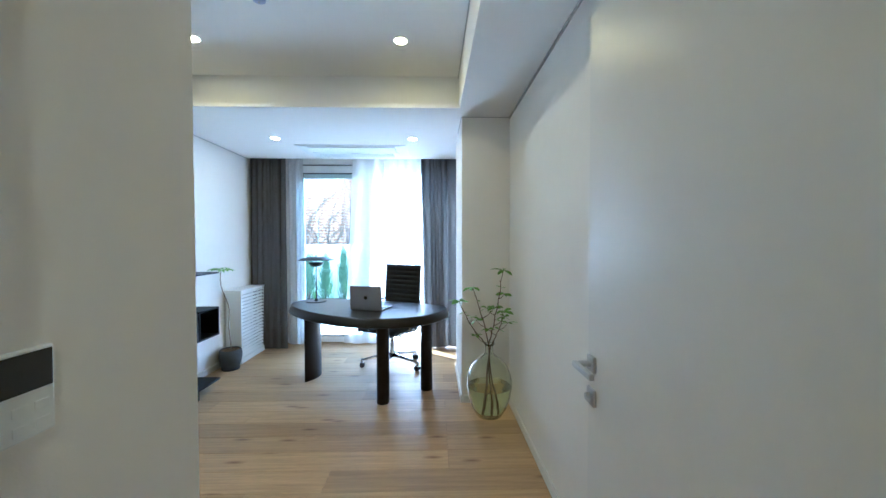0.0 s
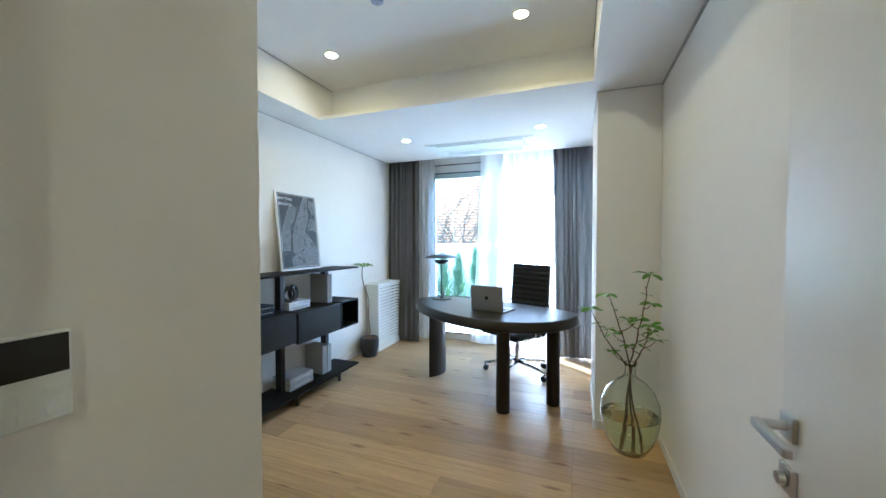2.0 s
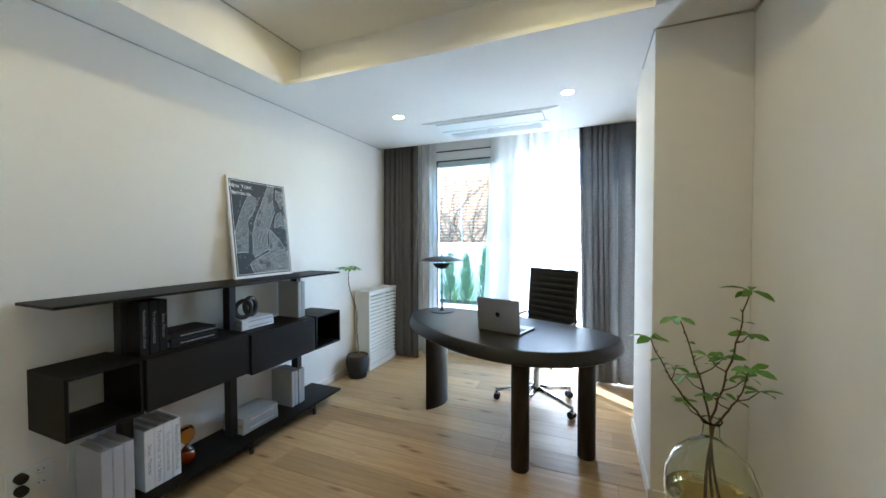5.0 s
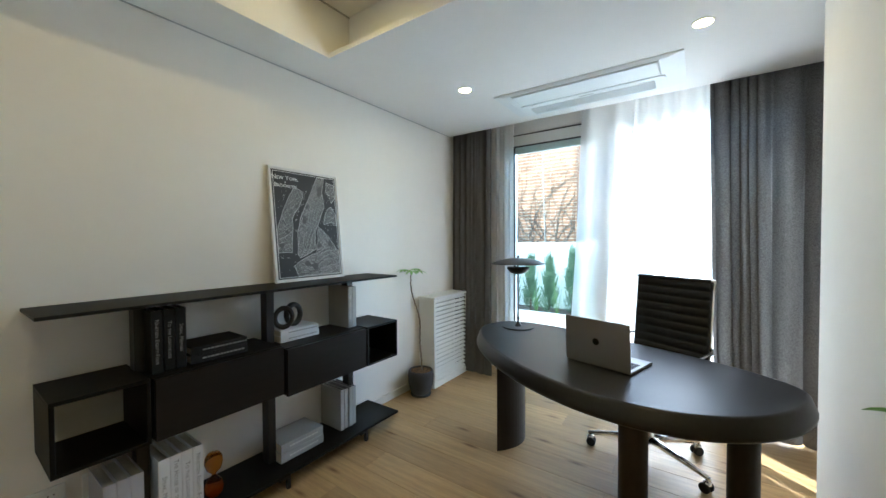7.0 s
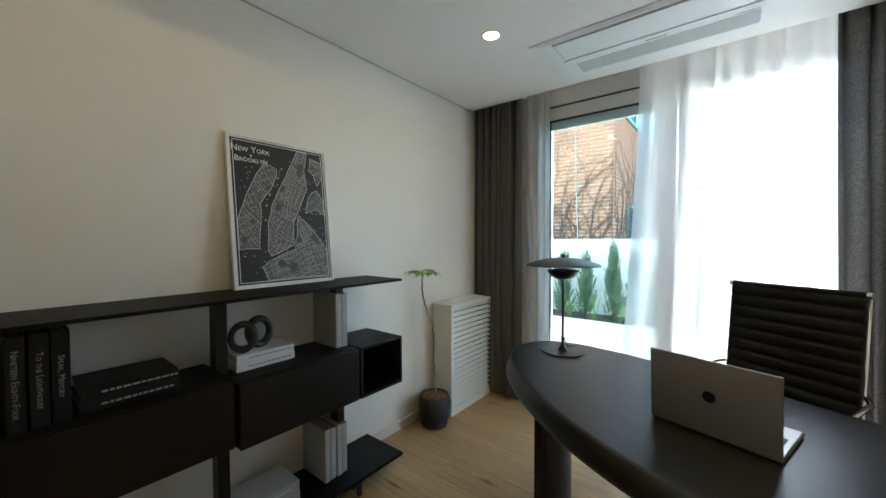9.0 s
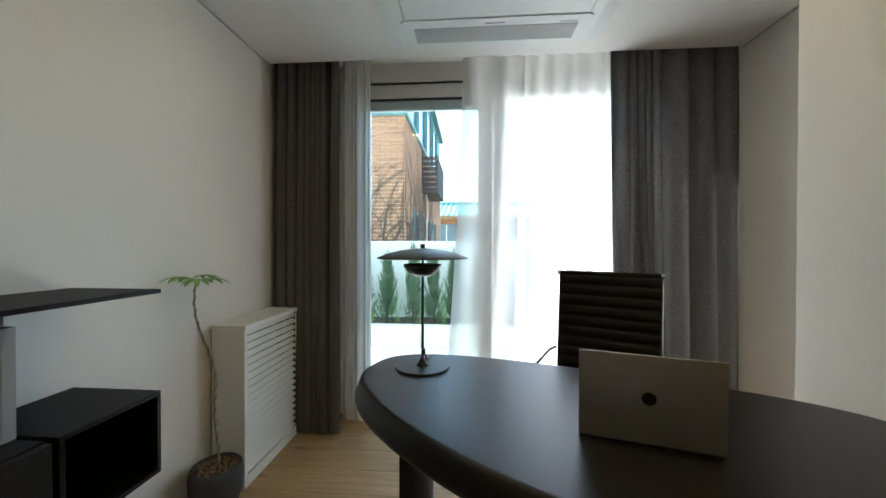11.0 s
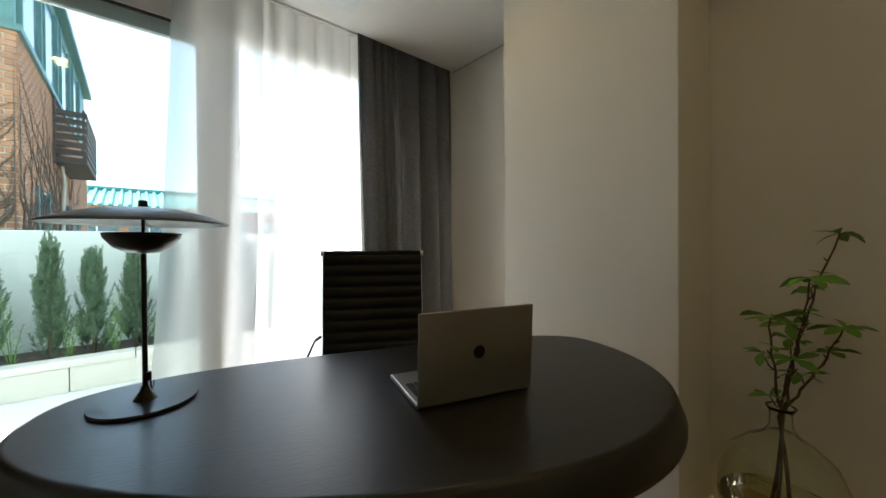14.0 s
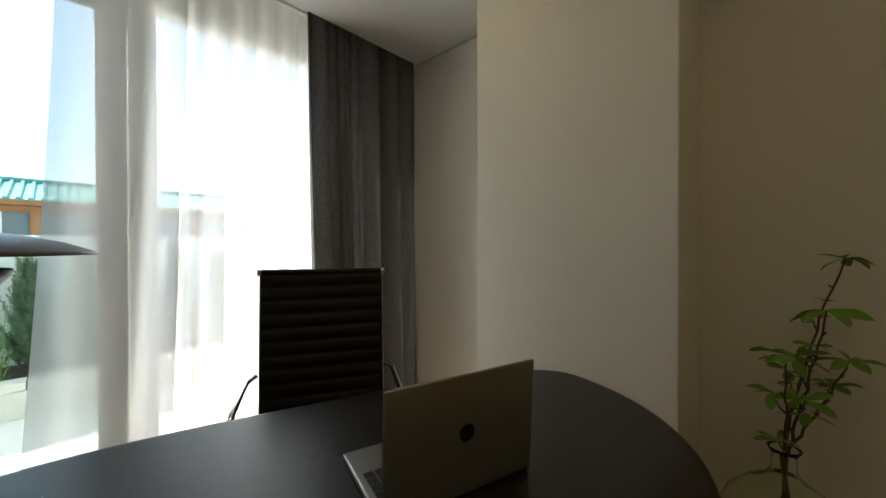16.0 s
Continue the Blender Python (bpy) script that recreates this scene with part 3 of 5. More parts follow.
part("side_mark", bx(0.33, 0.42, 0.046, 0.051, -0.0245, -0.0236), M_INKD, ac, "small grey print")

# ---- desk ----
DC, DA = (-0.62, 3.20), math.atan2(-0.292, 0.956)


def desk_outline(grow, n=96):
    pts = []
    for i in range(n):
        a = 2 * math.pi * i / n
        w = math.cos(a)
        if math.sin(a) >= 0:
            v = 0.10 + (0.285 * (1 - 0.10 * w)) * (1 - abs(w) ** 3) ** (1 / 3)
        else:
            v = 0.10 - 0.55 * (1 + 0.27 * w) * (1 - w * w) ** 0.5
        pts.append(Vector((-0.05 + 0.804 * w, v)))
    out = []
    for i in range(n):
        t = (pts[(i + 1) % n] - pts[i - 1]).normalized()
        out.append(pts[i] + Vector((t.y, -t.x)) * grow)
    return out


desk = thing("desk", pose(DC[0], DC[1], 0, 0, 0, math.degrees(DA)), "dark stained wooden desk with a rounded kidney-shaped top", "desk")
bm = bmesh.new()
loops = []
for g, z in ((-0.09, 0.668), (-0.004, 0.668), (0.004, 0.674), (0.004, 0.690), (-0.014, 0.738), (-0.021, 0.745), (-0.03, 0.7455)):
    loops.append([bm.verts.new((p.x, p.y, z)) for p in desk_outline(g)])
for a, b in zip(loops, loops[1:]):
    for i in range(len(a)):
        bm.faces.new((a[i], a[(i + 1) % len(a)], b[(i + 1) % len(a)], b[i]))
bm.faces.new(loops[0][::-1])
bm.faces.new(loops[-1])
top = part("tabletop", bm, M_DESK, desk)
for p in top.data.polygons:
    p.use_smooth = len(p.vertices) == 4
inv = desk.matrix_basis.inverted()


def at_desk(x, y):
    return inv @ Vector((x, y, 0))


for x, y in ((-0.418, 2.865), (-0.060, 3.135)):
    p = at_desk(x, y)
    part("leg", lathe(bmesh.new(), [(0, 0), (0.050, 0), (0.053, 0.004), (0.053, 0.672)], 32), M_DESKLEG, desk, smooth=True, m=pose(p.x, p.y, 0))
a0, b0 = Vector((-1.232, 3.318)), Vector((-1.235, 3.70))
sec = []
for i in range(17):
    k = i / 16
    c = a0.lerp(b0, k) + Vector((1, 0)) * 0.095 * math.sin(math.pi * k) ** 0.85
    sec.append(c)
for i in range(15, 0, -1):
    k = i / 16
    sec.append(a0.lerp(b0, k) + Vector((1, 0)) * 0.012 * math.sin(math.pi * k))
part("leg", prism(bmesh.new(), [tuple(at_desk(p.x, p.y).xy) for p in sec], 0, 0.672), M_DESKLEG, desk, "broad curved panel leg")

# ---- laptop ----
LA = math.degrees(math.atan2(-0.082, 0.28))
lap = thing("laptop", pose(-0.587, 3.025, 0.7455, 0, 0, LA), "open grey aluminium laptop standing on the desk", "laptop")
part("base", bx(-0.152, 0.152, 0.004, 0.216, 0.001, 0.014, 0.004), M_ALU, lap)
lid = part("lid", bx(-0.152, 0.152, -0.002, 0.004, 0.008, 0.218, 0.0025), M_ALU, lap, m=pose(0, 0, 0, 3, 0, 0))
part("screen", bx(-0.146, 0.146, 0.0042, 0.0050, 0.016, 0.212), M_SCREEN, lid, "dark glossy screen")
bm = lathe(bmesh.new(), [(0, -0.0004), (0.0155, -0.0004), (0.0155, 0.0004), (0, 0.0004)], 24)
part("round_mark", bm, M_ALUDK, lid, "dark polished round mark", m=pose(0, -0.0024, 0.116, 90, 0, 0))
for r in range(5):
    for c in range(13):
        part("key", bx(-0.137 + c * 0.0212, -0.137 + c * 0.0212 + 0.0185, 0.035 + r * 0.0195, 0.035 + r * 0.0195 + 0.0165, 0.0142, 0.0152), M_KEY, lap)
part("touchpad", bx(-0.055, 0.055, 0.138, 0.205, 0.0141, 0.0146), M_GREYPL, lap)

# ---- desk lamp ----
lp = thing("desk_lamp", pose(-1.184, 3.535, 0.7455), "dark grey metal table lamp with a wide shallow shade", "table lamp")
part("base", lathe(bmesh.new(), [(0, 0), (0.101, 0), (0.104, 0.003), (0.102, 0.008), (0, 0.0088)], 64), M_METBLK, lp)
part("stem_foot", lathe(bmesh.new(), [(0.024, 0.0086), (0.019, 0.016), (0.011, 0.028), (0.0075, 0.040), (0, 0.041)], 28), M_METBLK, lp, smooth=True)
part("stem", lathe(bmesh.new(), [(0.0055, 0.030), (0.0055, 0.400)], 16), M_METBLK, lp, smooth=True)
part("bowl", lathe(bmesh.new(), [(0, 0.350), (0.030, 0.353), (0.055, 0.366), (0.072, 0.388), (0.074, 0.398), (0.070, 0.399), (0.050, 0.372), (0, 0.358)], 40), M_METBLK, lp, "glossy black reflector bowl", smooth=True)
part("shade", lathe(bmesh.new(), [(0, 0.459), (0.03, 0.4585), (0.08, 0.453), (0.13, 0.441), (0.165, 0.427), (0.175, 0.4215), (0.174, 0.4195), (0.163, 0.424), (0.128, 0.436), (0.08, 0.448), (0, 0.4535)], 56), M_LAMP, lp, "wide shallow dark grey shade", smooth=True)
part("stem_neck", lathe(bmesh.new(), [(0.004, 0.395), (0.004, 0.455)], 12), M_METBLK, lp)
part("knob", lathe(bmesh.new(), [(0, 0.455), (0.009, 0.455), (0.009, 0.474), (0.007, 0.476), (0, 0.476)], 16), M_METBLK, lp, smooth=True)
part("switch", bx(-0.004, 0.012, -0.012, 0.004, 0.052, 0.072, 0.002), M_METBLK, lp)
part("cable", tube(bmesh.new(), [(0.004, 0.004, 0.055), (0.010, 0.016, 0.045), (0.012, 0.034, 0.016), (0.016, 0.07, 0.0115), (0.02, 0.112, 0.003), (0.02, 0.16, 0.0025)], 0.002, 8), M_RUBBER, lp, "thin black cable", smooth=True)

# ---- office chair ----
FA = math.degrees(math.atan2(-0.496, 0.868))          # the chair's own x axis runs along its width; it faces its -y
ch = thing("office_chair", pose(-0.445, 3.765, 0, 0, 0, FA), "high-backed black leather office chair with a polished aluminium base", "chair")
for k in range(5):
    a = radians(-30 + 72 * k - FA)
    d = Vector((math.cos(a), math.sin(a), 0))
    part("base_arm", tube(bmesh.new(), [d * 0.02 + Vector((0, 0, 0.125)), d * 0.17 + Vector((0, 0, 0.105)), d * 0.335 + Vector((0, 0, 0.078))], [0.024, 0.018, 0.012], 10), M_CHROME, ch, smooth=True)
    cas = part("caster", tube(bmesh.new(), [d * 0.335 + Vector((0, 0, 0.084)), d * 0.335 + Vector((0, 0, 0.045))], 0.008, 10), M_CHROME, ch)
    s = Vector((-d.y, d.x, 0))
    for off in (-0.016, 0.016):
        q = d.to_track_quat("X", "Z").to_matrix().to_4x4()
        wm = Matrix.Translation(d * 0.322 + s * off + Vector((0, 0, 0.027))) @ Matrix.Rotation(math.atan2(s.y, s.x), 4, "Z") @ Matrix.Rotation(math.pi / 2, 4, "Y")
        part("wheel", lathe(bmesh.new(), [(0, -0.010), (0.024, -0.010), (0.027, -0.006), (0.027, 0.006), (0.024, 0.010), (0, 0.010)], 24), M_RUBBER, cas, "black caster wheel", smooth=False, m=wm)
    part("hood", lathe(bmesh.new(), [(0.021, 0.0), (0.019, 0.016), (0.010, 0.022), (0, 0.023)], 16), M_CHROME, cas, smooth=True, m=Matrix.Translation(d * 0.327 + Vector((0, 0, 0.044))))
part("column", lathe(bmesh.new(), [(0.028, 0.10), (0.030, 0.16), (0.022, 0.17), (0.022, 0.28), (0.014, 0.29), (0.014, 0.33)], 24), M_CHROME, ch, smooth=True)
part("mechanism", bx(-0.06, 0.06, -0.09, 0.10, 0.325, 0.378, 0.012), M_METBLK, ch)
part("tension_knob", lathe(bmesh.new(), [(0, 0), (0.018, 0), (0.018, 0.035), (0.014, 0.04), (0, 0.04)], 16), M_METBLK, ch, smooth=True, m=pose(0.06, 0.03, 0.348, 0, 90, 0))
part("height_lever", tube(bmesh.new(), [(0.05, -0.05, 0.36), (0.14, -0.06, 0.355), (0.19, -0.06, 0.345)], [0.005, 0.005, 0.009], 8), M_METBLK, ch)


def sling(bm, p0, p1, half, bands, thick):
    """A padded, channel-stitched leather panel from p0 to p1, in the chair's y-z plane."""
    p0, p1 = Vector(p0), Vector(p1)
    d = p1 - p0
    nrm = Vector((0, d.z, -d.y)).normalized()
    per = 8
    n = bands * per
    rows_f, rows_b = [], []
    for i in range(n + 1):
        k = i / n
        c = p0 + d * k
        bulge = abs(math.sin(math.pi * bands * k)) ** 0.6 * thick
        rf, rb = [], []
        for x in (-half, -half * 0.96, -half * 0.5, 0, half * 0.5, half * 0.96, half):
            e = 0.25 if abs(x) >= half else 1.0
            rf.append(bm.verts.new(Vector((x, c.y, c.z)) - nrm * (0.004 + bulge * e)))
            rb.append(bm.verts.new(Vector((x, c.y, c.z)) + nrm * (0.004 + bulge * e * 0.7)))
        rows_f.append(rf)
        rows_b.append(rb)
    for i in range(n):
        for j in range(6):
            bm.faces.new((rows_f[i][j], rows_f[i][j + 1], rows_f[i + 1][j + 1], rows_f[i + 1][j]))
            bm.faces.new((rows_b[i][j + 1], rows_b[i][j], rows_b[i + 1][j], rows_b[i + 1][j + 1]))
        bm.faces.new((rows_f[i][0], rows_f[i + 1][0], rows_b[i + 1][0], rows_b[i][0]))
        bm.faces.new((rows_f[i + 1][6], rows_f[i][6], rows_b[i][6], rows_b[i + 1][6]))
    for a, b in ((rows_f[0], rows_b[0]), (rows_f[-1], rows_b[-1])):
        for j in range(6):
            bm.faces.new((a[j], b[j], b[j + 1], a[j + 1]))
    return bm


HW = 0.228
part("seat", sling(bmesh.new(), (0, -0.27, 0.432), (0, 0.15, 0.402), HW, 9, 0.014), M_LEATHER, ch, "black channel-stitched leather seat", smooth=True)
part("backrest", sling(bmesh.new(), (0, 0.155, 0.410), (0, 0.215, 1.075), HW, 13, 0.012), M_LEATHER, ch, "black channel-stitched leather backrest", smooth=True)
part("top_roll", tube(bmesh.new(), [(-HW - 0.004, 0.216, 1.078), (HW + 0.004, 0.216, 1.078)], 0.013, 14), M_LEATHER, ch, smooth=True)
part("front_roll", tube(bmesh.new(), [(-HW - 0.004, -0.275, 0.428), (HW + 0.004, -0.275, 0.428)], 0.014, 14), M_LEATHER, ch, smooth=True)
for sx in (-1, 1):
    x = sx * (HW - 0.004)
    part("side_rail", tube(bmesh.new(), [(x, -0.28, 0.414), (x, -0.05, 0.398), (x, 0.10, 0.384), (x, 0.158, 0.396), (x, 0.181, 0.46), (x, 0.206, 0.78), (x, 0.231, 1.078)], 0.009, 10), M_CHROME, ch, "polished aluminium side rail", smooth=True)
    part("roll_cap", lathe(bmesh.new(), [(0, -0.006), (0.014, -0.006), (0.014, 0.008), (0, 0.008)], 16), M_CHROME, ch, m=pose(sx * (HW + 0.002), 0.216, 1.078, 0, 90, 0))
    xa = sx * (HW + 0.035)
    part("armrest", tube(bmesh.new(), [(sx * (HW + 0.012), 0.185, 0.700), (xa, 0.150, 0.690), (xa, 0.02, 0.675), (xa, -0.055, 0.665), (xa, -0.085, 0.640), (xa, -0.080, 0.600), (sx * (HW + 0.014), -0.03, 0.413)], 0.010, 10), M_CHROME, ch, "polished aluminium loop armrest", smooth=True)
for yy in (-0.13, 0.07):
    part("stretcher", tube(bmesh.new(), [(-HW - 0.006, yy, 0.402), (-0.10, yy, 0.384), (0.10, yy, 0.384), (HW + 0.006, yy, 0.402)], 0.011, 10), M_CHROME, ch, smooth=True)

# ---- wall shelf unit ----
SB, SF = -2.285, -1.975                   # back and front of the shelf unit
S0, S1 = 1.49, 3.225                      # its ends
unit = thing("shelf_unit", pose(0, 0, 0), "long low black shelf unit with two drop-front cabinets and open boxes", "shelf unit")
part("top_shelf", bx(SB, SF, S0, S1, 1.064, 1.077, 0.002), M_BLACK, unit, "thin black top shelf")
part("bottom_shelf", bx(SB, SF, S0, S1, 0.082, 0.098, 0.002), M_BLACK, unit, "thin black bottom shelf")
for y in (1.803, 2.368, 2.925):
    part("post", bx(-2.19, -2.13, y - 0.022, y + 0.022, 0.098, 1.064, 0.002), M_METBLK, unit)
    for x in (-2.00, -2.25):
        leg = bx(x - 0.010, x + 0.010, y + 0.002, y + 0.022, 0.0, 0.082, 0.002)
        box(leg, x - 0.010, x + 0.010, y - 0.04, y + 0.002, 0.058, 0.082, 0.002)
        part("foot", leg, M_METBLK, unit)


def open_box(y0, y1, z0, z1, back):
    t = 0.014
    b = part("open_box", bx(SB + 0.01, SF, y0, y1, z1 - t, z1, 0.0015), M_BLACK, unit, "open black box compartment")
    part("box_panel", bx(SB + 0.01, SF, y0, y1, z0, z0 + t, 0.0015), M_BLACK, b)
    part("box_panel", bx(SB + 0.01, SF, y0, y0 + t, z0 + t, z1 - t, 0.0015), M_BLACK, b)
    part("box_panel", bx(SB + 0.01, SF, y1 - t, y1, z0 + t, z1 - t, 0.0015), M_BLACK, b)
    if back:
        part("box_panel", bx(SB + 0.01, SB + 0.02, y0 + t, y1 - t, z0 + t, z1 - t), M_BLACK, b)


def cabinet(y0, y1, z0, z1):
    b = part("cabinet", bx(SB + 0.01, SF - 0.020, y0, y1, z0, z1, 0.0015), M_BLACK, unit, "black cabinet with a drop front")
    part("drop_front", bx(SF - 0.018, SF + 0.002, y0 + 0.002, y1 - 0.002, z0 - 0.004, z1 - 0.004, 0.002), M_BROWNBLK, b, "black-brown veneer front")


open_box(1.515, 1.790, 0.525, 0.785, False)
cabinet(1.802, 2.352, 0.528, 0.776)
cabinet(2.368, 2.925, 0.506, 0.755)
open_box(2.937, 3.222, 0.500, 0.757, True)
T1, T2, TB = 0.776, 0.755, 0.098


def book(y0, y1, z0, h, x_front, depth, cover, upright=True, text="", ink=None, label="", group="", size=0.018, bars=0):
    """A book: a cover of two boards and a spine round a block of pages. Upright ones show the spine to the room."""
    th = thing("book", pose(x_front, (y0 + y1) / 2, z0), label, "book", group)
    w = (y1 - y0) / 2
    c = 0.003
    if upright:
        part("page_block", bx(-depth + 0.004, -c - 0.004, -w + c, w - c, 0.004, h - 0.009), M_PAGES, th)
        part("front_cover", bx(-depth, 0, -w, -w + c, 0, h, 0.0008), cover, th)
        part("back_cover", bx(-depth, 0, w - c, w, 0, h, 0.0008), cover, th)
        part("spine", bx(-c, 0.001, -w + c, w - c, 0, h, 0.0006), cover, th)
        if text:
            writing("spine_text", text, size, ink, th, pose(0.0018, 0, h * 0.5) @ Matrix.Rotation(math.pi / 2, 4, "X") @ Matrix.Rotation(math.pi / 2, 4, "Y") @ Matrix.Rotation(-math.pi / 2, 4, "Z"), caps=True)
    else:
        part("page_block", bx(-depth + 0.004, -c, -w + 0.004, w - 0.004, c, h - c), M_PAGES, th)
        part("back_cover", bx(-depth, 0, -w, w, 0, c, 0.0008), cover, th)
        part("front_cover", bx(-depth, 0, -w, w, h - c, h, 0.0008), cover, th)
        part("spine", bx(-c, 0.001, -w, w, c, h - c, 0.0006), cover, th)
        rng2 = random.Random(int(y0 * 1000))
        yy = -w * 0.62
        for _ in range(bars):
            L = rng2.uniform(0.007, 0.02)
            part("printed_line", bx(0.0012, 0.002, yy, yy + L, h * 0.42, h * 0.60), ink, th)
            yy += L + 0.004
    return th


GB = "black books on the shelf unit"
book(1.815, 1.853, T1, 0.262, -2.045, 0.20, M_BOOKB, text="Nineteen Eighty-Four", ink=M_INKF, label="upright black cloth book with a pale spine title", group=GB, size=0.0205)
book(1.860, 1.898, T1, 0.262, -2.048, 0.20, M_BOOKB, text="To the Lighthouse", ink=M_INKF, label="upright black cloth book with a pale spine title", group=GB, size=0.0205)
book(1.902, 1.940, T1, 0.262, -2.048, 0.20, M_BOOKB, text="Speak, Memory", ink=M_INKF, label="upright black cloth book with a pale spine title", group=GB, size=0.0205)
book(1.955, 2.205, T1, 0.038, -2.05, 0.19, M_BOOKB, False, ink=M_INKF, label="black book lying flat on the cabinet", group=GB, bars=11)
book(1.958, 2.202, T1 + 0.0382, 0.036, -2.052, 0.186, M_BOOKB, False, ink=M_INKF, label="black book lying flat on another book", group=GB, bars=11)
GW = "white books on the shelf unit"
book(2.412, 2.660, T2, 0.034, -2.105, 0.16, M_BOOKW, False, ink=M_INKD, label="white book lying flat on the cabinet", group=GW, bars=11)
book(2.414, 2.658, T2 + 0.0342, 0.032, -2.107, 0.156, M_BOOKW, False, ink=M_INKD, label="white book lying flat under the ring ornament", group=GW, bars=11)
GG = "grey books on the shelf unit"
book(2.862, 2.897, T2, 0.268, -2.075, 0.20, M_BOOKG, text="New Architecture", ink=M_INKW, label="upright grey cloth book beside the open box", group=GG, size=0.02)
book(2.899, 2.930, T2, 0.266, -2.075, 0.20, M_BOOKG, label="upright grey cloth book beside the open box", group=GG)
for k in range(4):
    book(2.800 + k * 0.0345, 2.829 + k * 0.0345, TB, (0.262, 0.257, 0.260, 0.254)[k], (-2.085, -2.089, -2.084, -2.091)[k], 0.20, M_BOOKG, label="upright grey cloth book on the bottom shelf", group=GG)
book(2.385, 2.660, TB, 0.052, -2.075, 0.19, M_BOOKG, False, ink=M_INKW, label="thick grey book lying on the bottom shelf", group=GG, bars=11)
book(2.388, 2.658, TB + 0.0522, 0.050, -2.077, 0.186, M_BOOKG, False, ink=M_INKW, label="thick grey book lying on another book", group=GG, bars=11)
for y0, y1, t in ((1.832, 1.874, "Speak, Memory"), (1.876, 1.916, "The House of the Spirits"), (1.918, 1.958, "To the Lighthouse"), (1.960, 2.000, "Nineteen Eighty-Four")):
    book(y0, y1, TB, 0.302, -2.06, 0.21, M_BOOKW, text=t, ink=M_INKD, label="upright white book with a grey spine title", group=GW, size=0.026)
# the shade at this end of the shelf is put into the cloth colour
for k in range(3):
    book(1.655 + k * 0.042, 1.695 + k * 0.042, TB, 0.30, -2.04, 0.21, M_BOOKSHADE, label="upright pale book on the bottom shelf, greyed for shade", group=GW)

# ring ornament: two leaning interlocked loops
th = thing("ring_ornament", pose(-2.165, 2.49, T2 + 0.0665), "matt black ceramic ornament of two linked loops on white books", "ornament")


def ring(R, r, sq):
    bm = bmesh.new()
    n, k = 32, 12
    g = [[bm.verts.new(((R + r * math.cos(b)) * math.cos(a), r * 1.35 * math.sin(b), (R + r * math.cos(b)) * sq * math.sin(a))) for b in [2 * math.pi * j / k for j in range(k)]] for a in [2 * math.pi * i / n for i in range(n)]]
    for i in range(n):
        for j in range(k):
            bm.faces.new((g[i][j], g[(i + 1) % n][j], g[(i + 1) % n][(j + 1) % k], g[i][(j + 1) % k]))
    return bm


part("loop", ring(0.045, 0.0125, 1.2), M_CERAMB, th, smooth=True, m=pose(0.02, -0.035, 0.066, 0, 8, 62))
part("loop", ring(0.050, 0.0135, 1.15), M_CERAMB, th, smooth=True, m=pose(-0.01, 0.045, 0.070, 0, -14, 100))

# hourglass
th = thing("hourglass", pose(-2.12, 2.068, TB), "amber glass hourglass on the bottom shelf", "hourglass")
prof = [(0.0, 0.0), (0.030, 0.002), (0.042, 0.022), (0.045, 0.050), (0.036, 0.082), (0.016, 0.104), (0.008, 0.114), (0.016, 0.124), (0.036, 0.146), (0.045, 0.178), (0.042, 0.206), (0.030, 0.226), (0, 0.228)]
part("bulb", lathe(bmesh.new(), [(r * 0.88, z * 0.9) for r, z in prof], 32), M_AMBER, th, smooth=True)
part("sand", lathe(bmesh.new(), [(0, 0.006), (0.022, 0.008), (0.032, 0.024), (0.033, 0.040), (0.018, 0.050), (0, 0.053)], 24), M_SAND, th, smooth=True)

# ---- framed map poster leaning on the wall ----
PWD, PHT = 0.495, 0.70
lean = math.degrees(math.asin((2.296 - 2.222) / PHT))
pic = thing("framed_map", pose(-2.215, 2.702, 1.0775) @ Matrix.Rotation(-radians(lean), 4, "Y") @ pose(0, 0, 0, 90, 0, 90), "black city map in a thin white frame leaning on the wall", "picture")
# local: x along the wall, y up, z to the room
part("board", bx(-PWD / 2 + 0.004, PWD / 2 - 0.004, 0.004, PHT - 0.004, -0.014, -0.003), M_PFRAME, pic)
fr = bx(-PWD / 2, PWD / 2, 0, 0.010, -0.016, 0.004, 0.001)
box(fr, -PWD / 2, PWD / 2, PHT - 0.010, PHT, -0.016, 0.004, 0.001)
box(fr, -PWD / 2, -PWD / 2 + 0.010, 0.010, PHT - 0.010, -0.016, 0.004, 0.001)
box(fr, PWD / 2 - 0.010, PWD / 2, 0.010, PHT - 0.010, -0.016, 0.004, 0.001)
part("frame", fr, M_PFRAME, pic, "thin white frame")
part("print", bx(-PWD / 2 + 0.018, PWD / 2 - 0.018, 0.018, PHT - 0.018, -0.003, -0.0016), M_INK, pic, "black printed map sheet")


def strip(verts, faces, p, q, w, z):
    d = Vector((q[0] - p[0], q[1] - p[1]))
    if d.length < 1e-4:
        return
    s = Vector((-d.y, d.x)).normalized() * w / 2
    b = len(verts)
    verts += [(p[0] + s.x, p[1] + s.y, z), (q[0] + s.x, q[1] + s.y, z), (q[0] - s.x, q[1] - s.y, z), (p[0] - s.x, p[1] - s.y, z)]
    faces.append((b, b + 1, b + 2, b + 3))


def inside(p, poly):
    hit = False
    for (x0, y0), (x1, y1) in zip(poly, poly[1:] + poly[:1]):
        if (y0 > p[1]) != (y1 > p[1]) and p[0] < (x1 - x0) * (p[1] - y0) / (y1 - y0) + x0:
            hit = not hit
    return hit


HX, HY = PWD / 2 - 0.022, PHT - 0.022


def wob(x, y, s):
    return noise.noise((x * 9 + s, y * 9, s * 1.7)) * 0.03


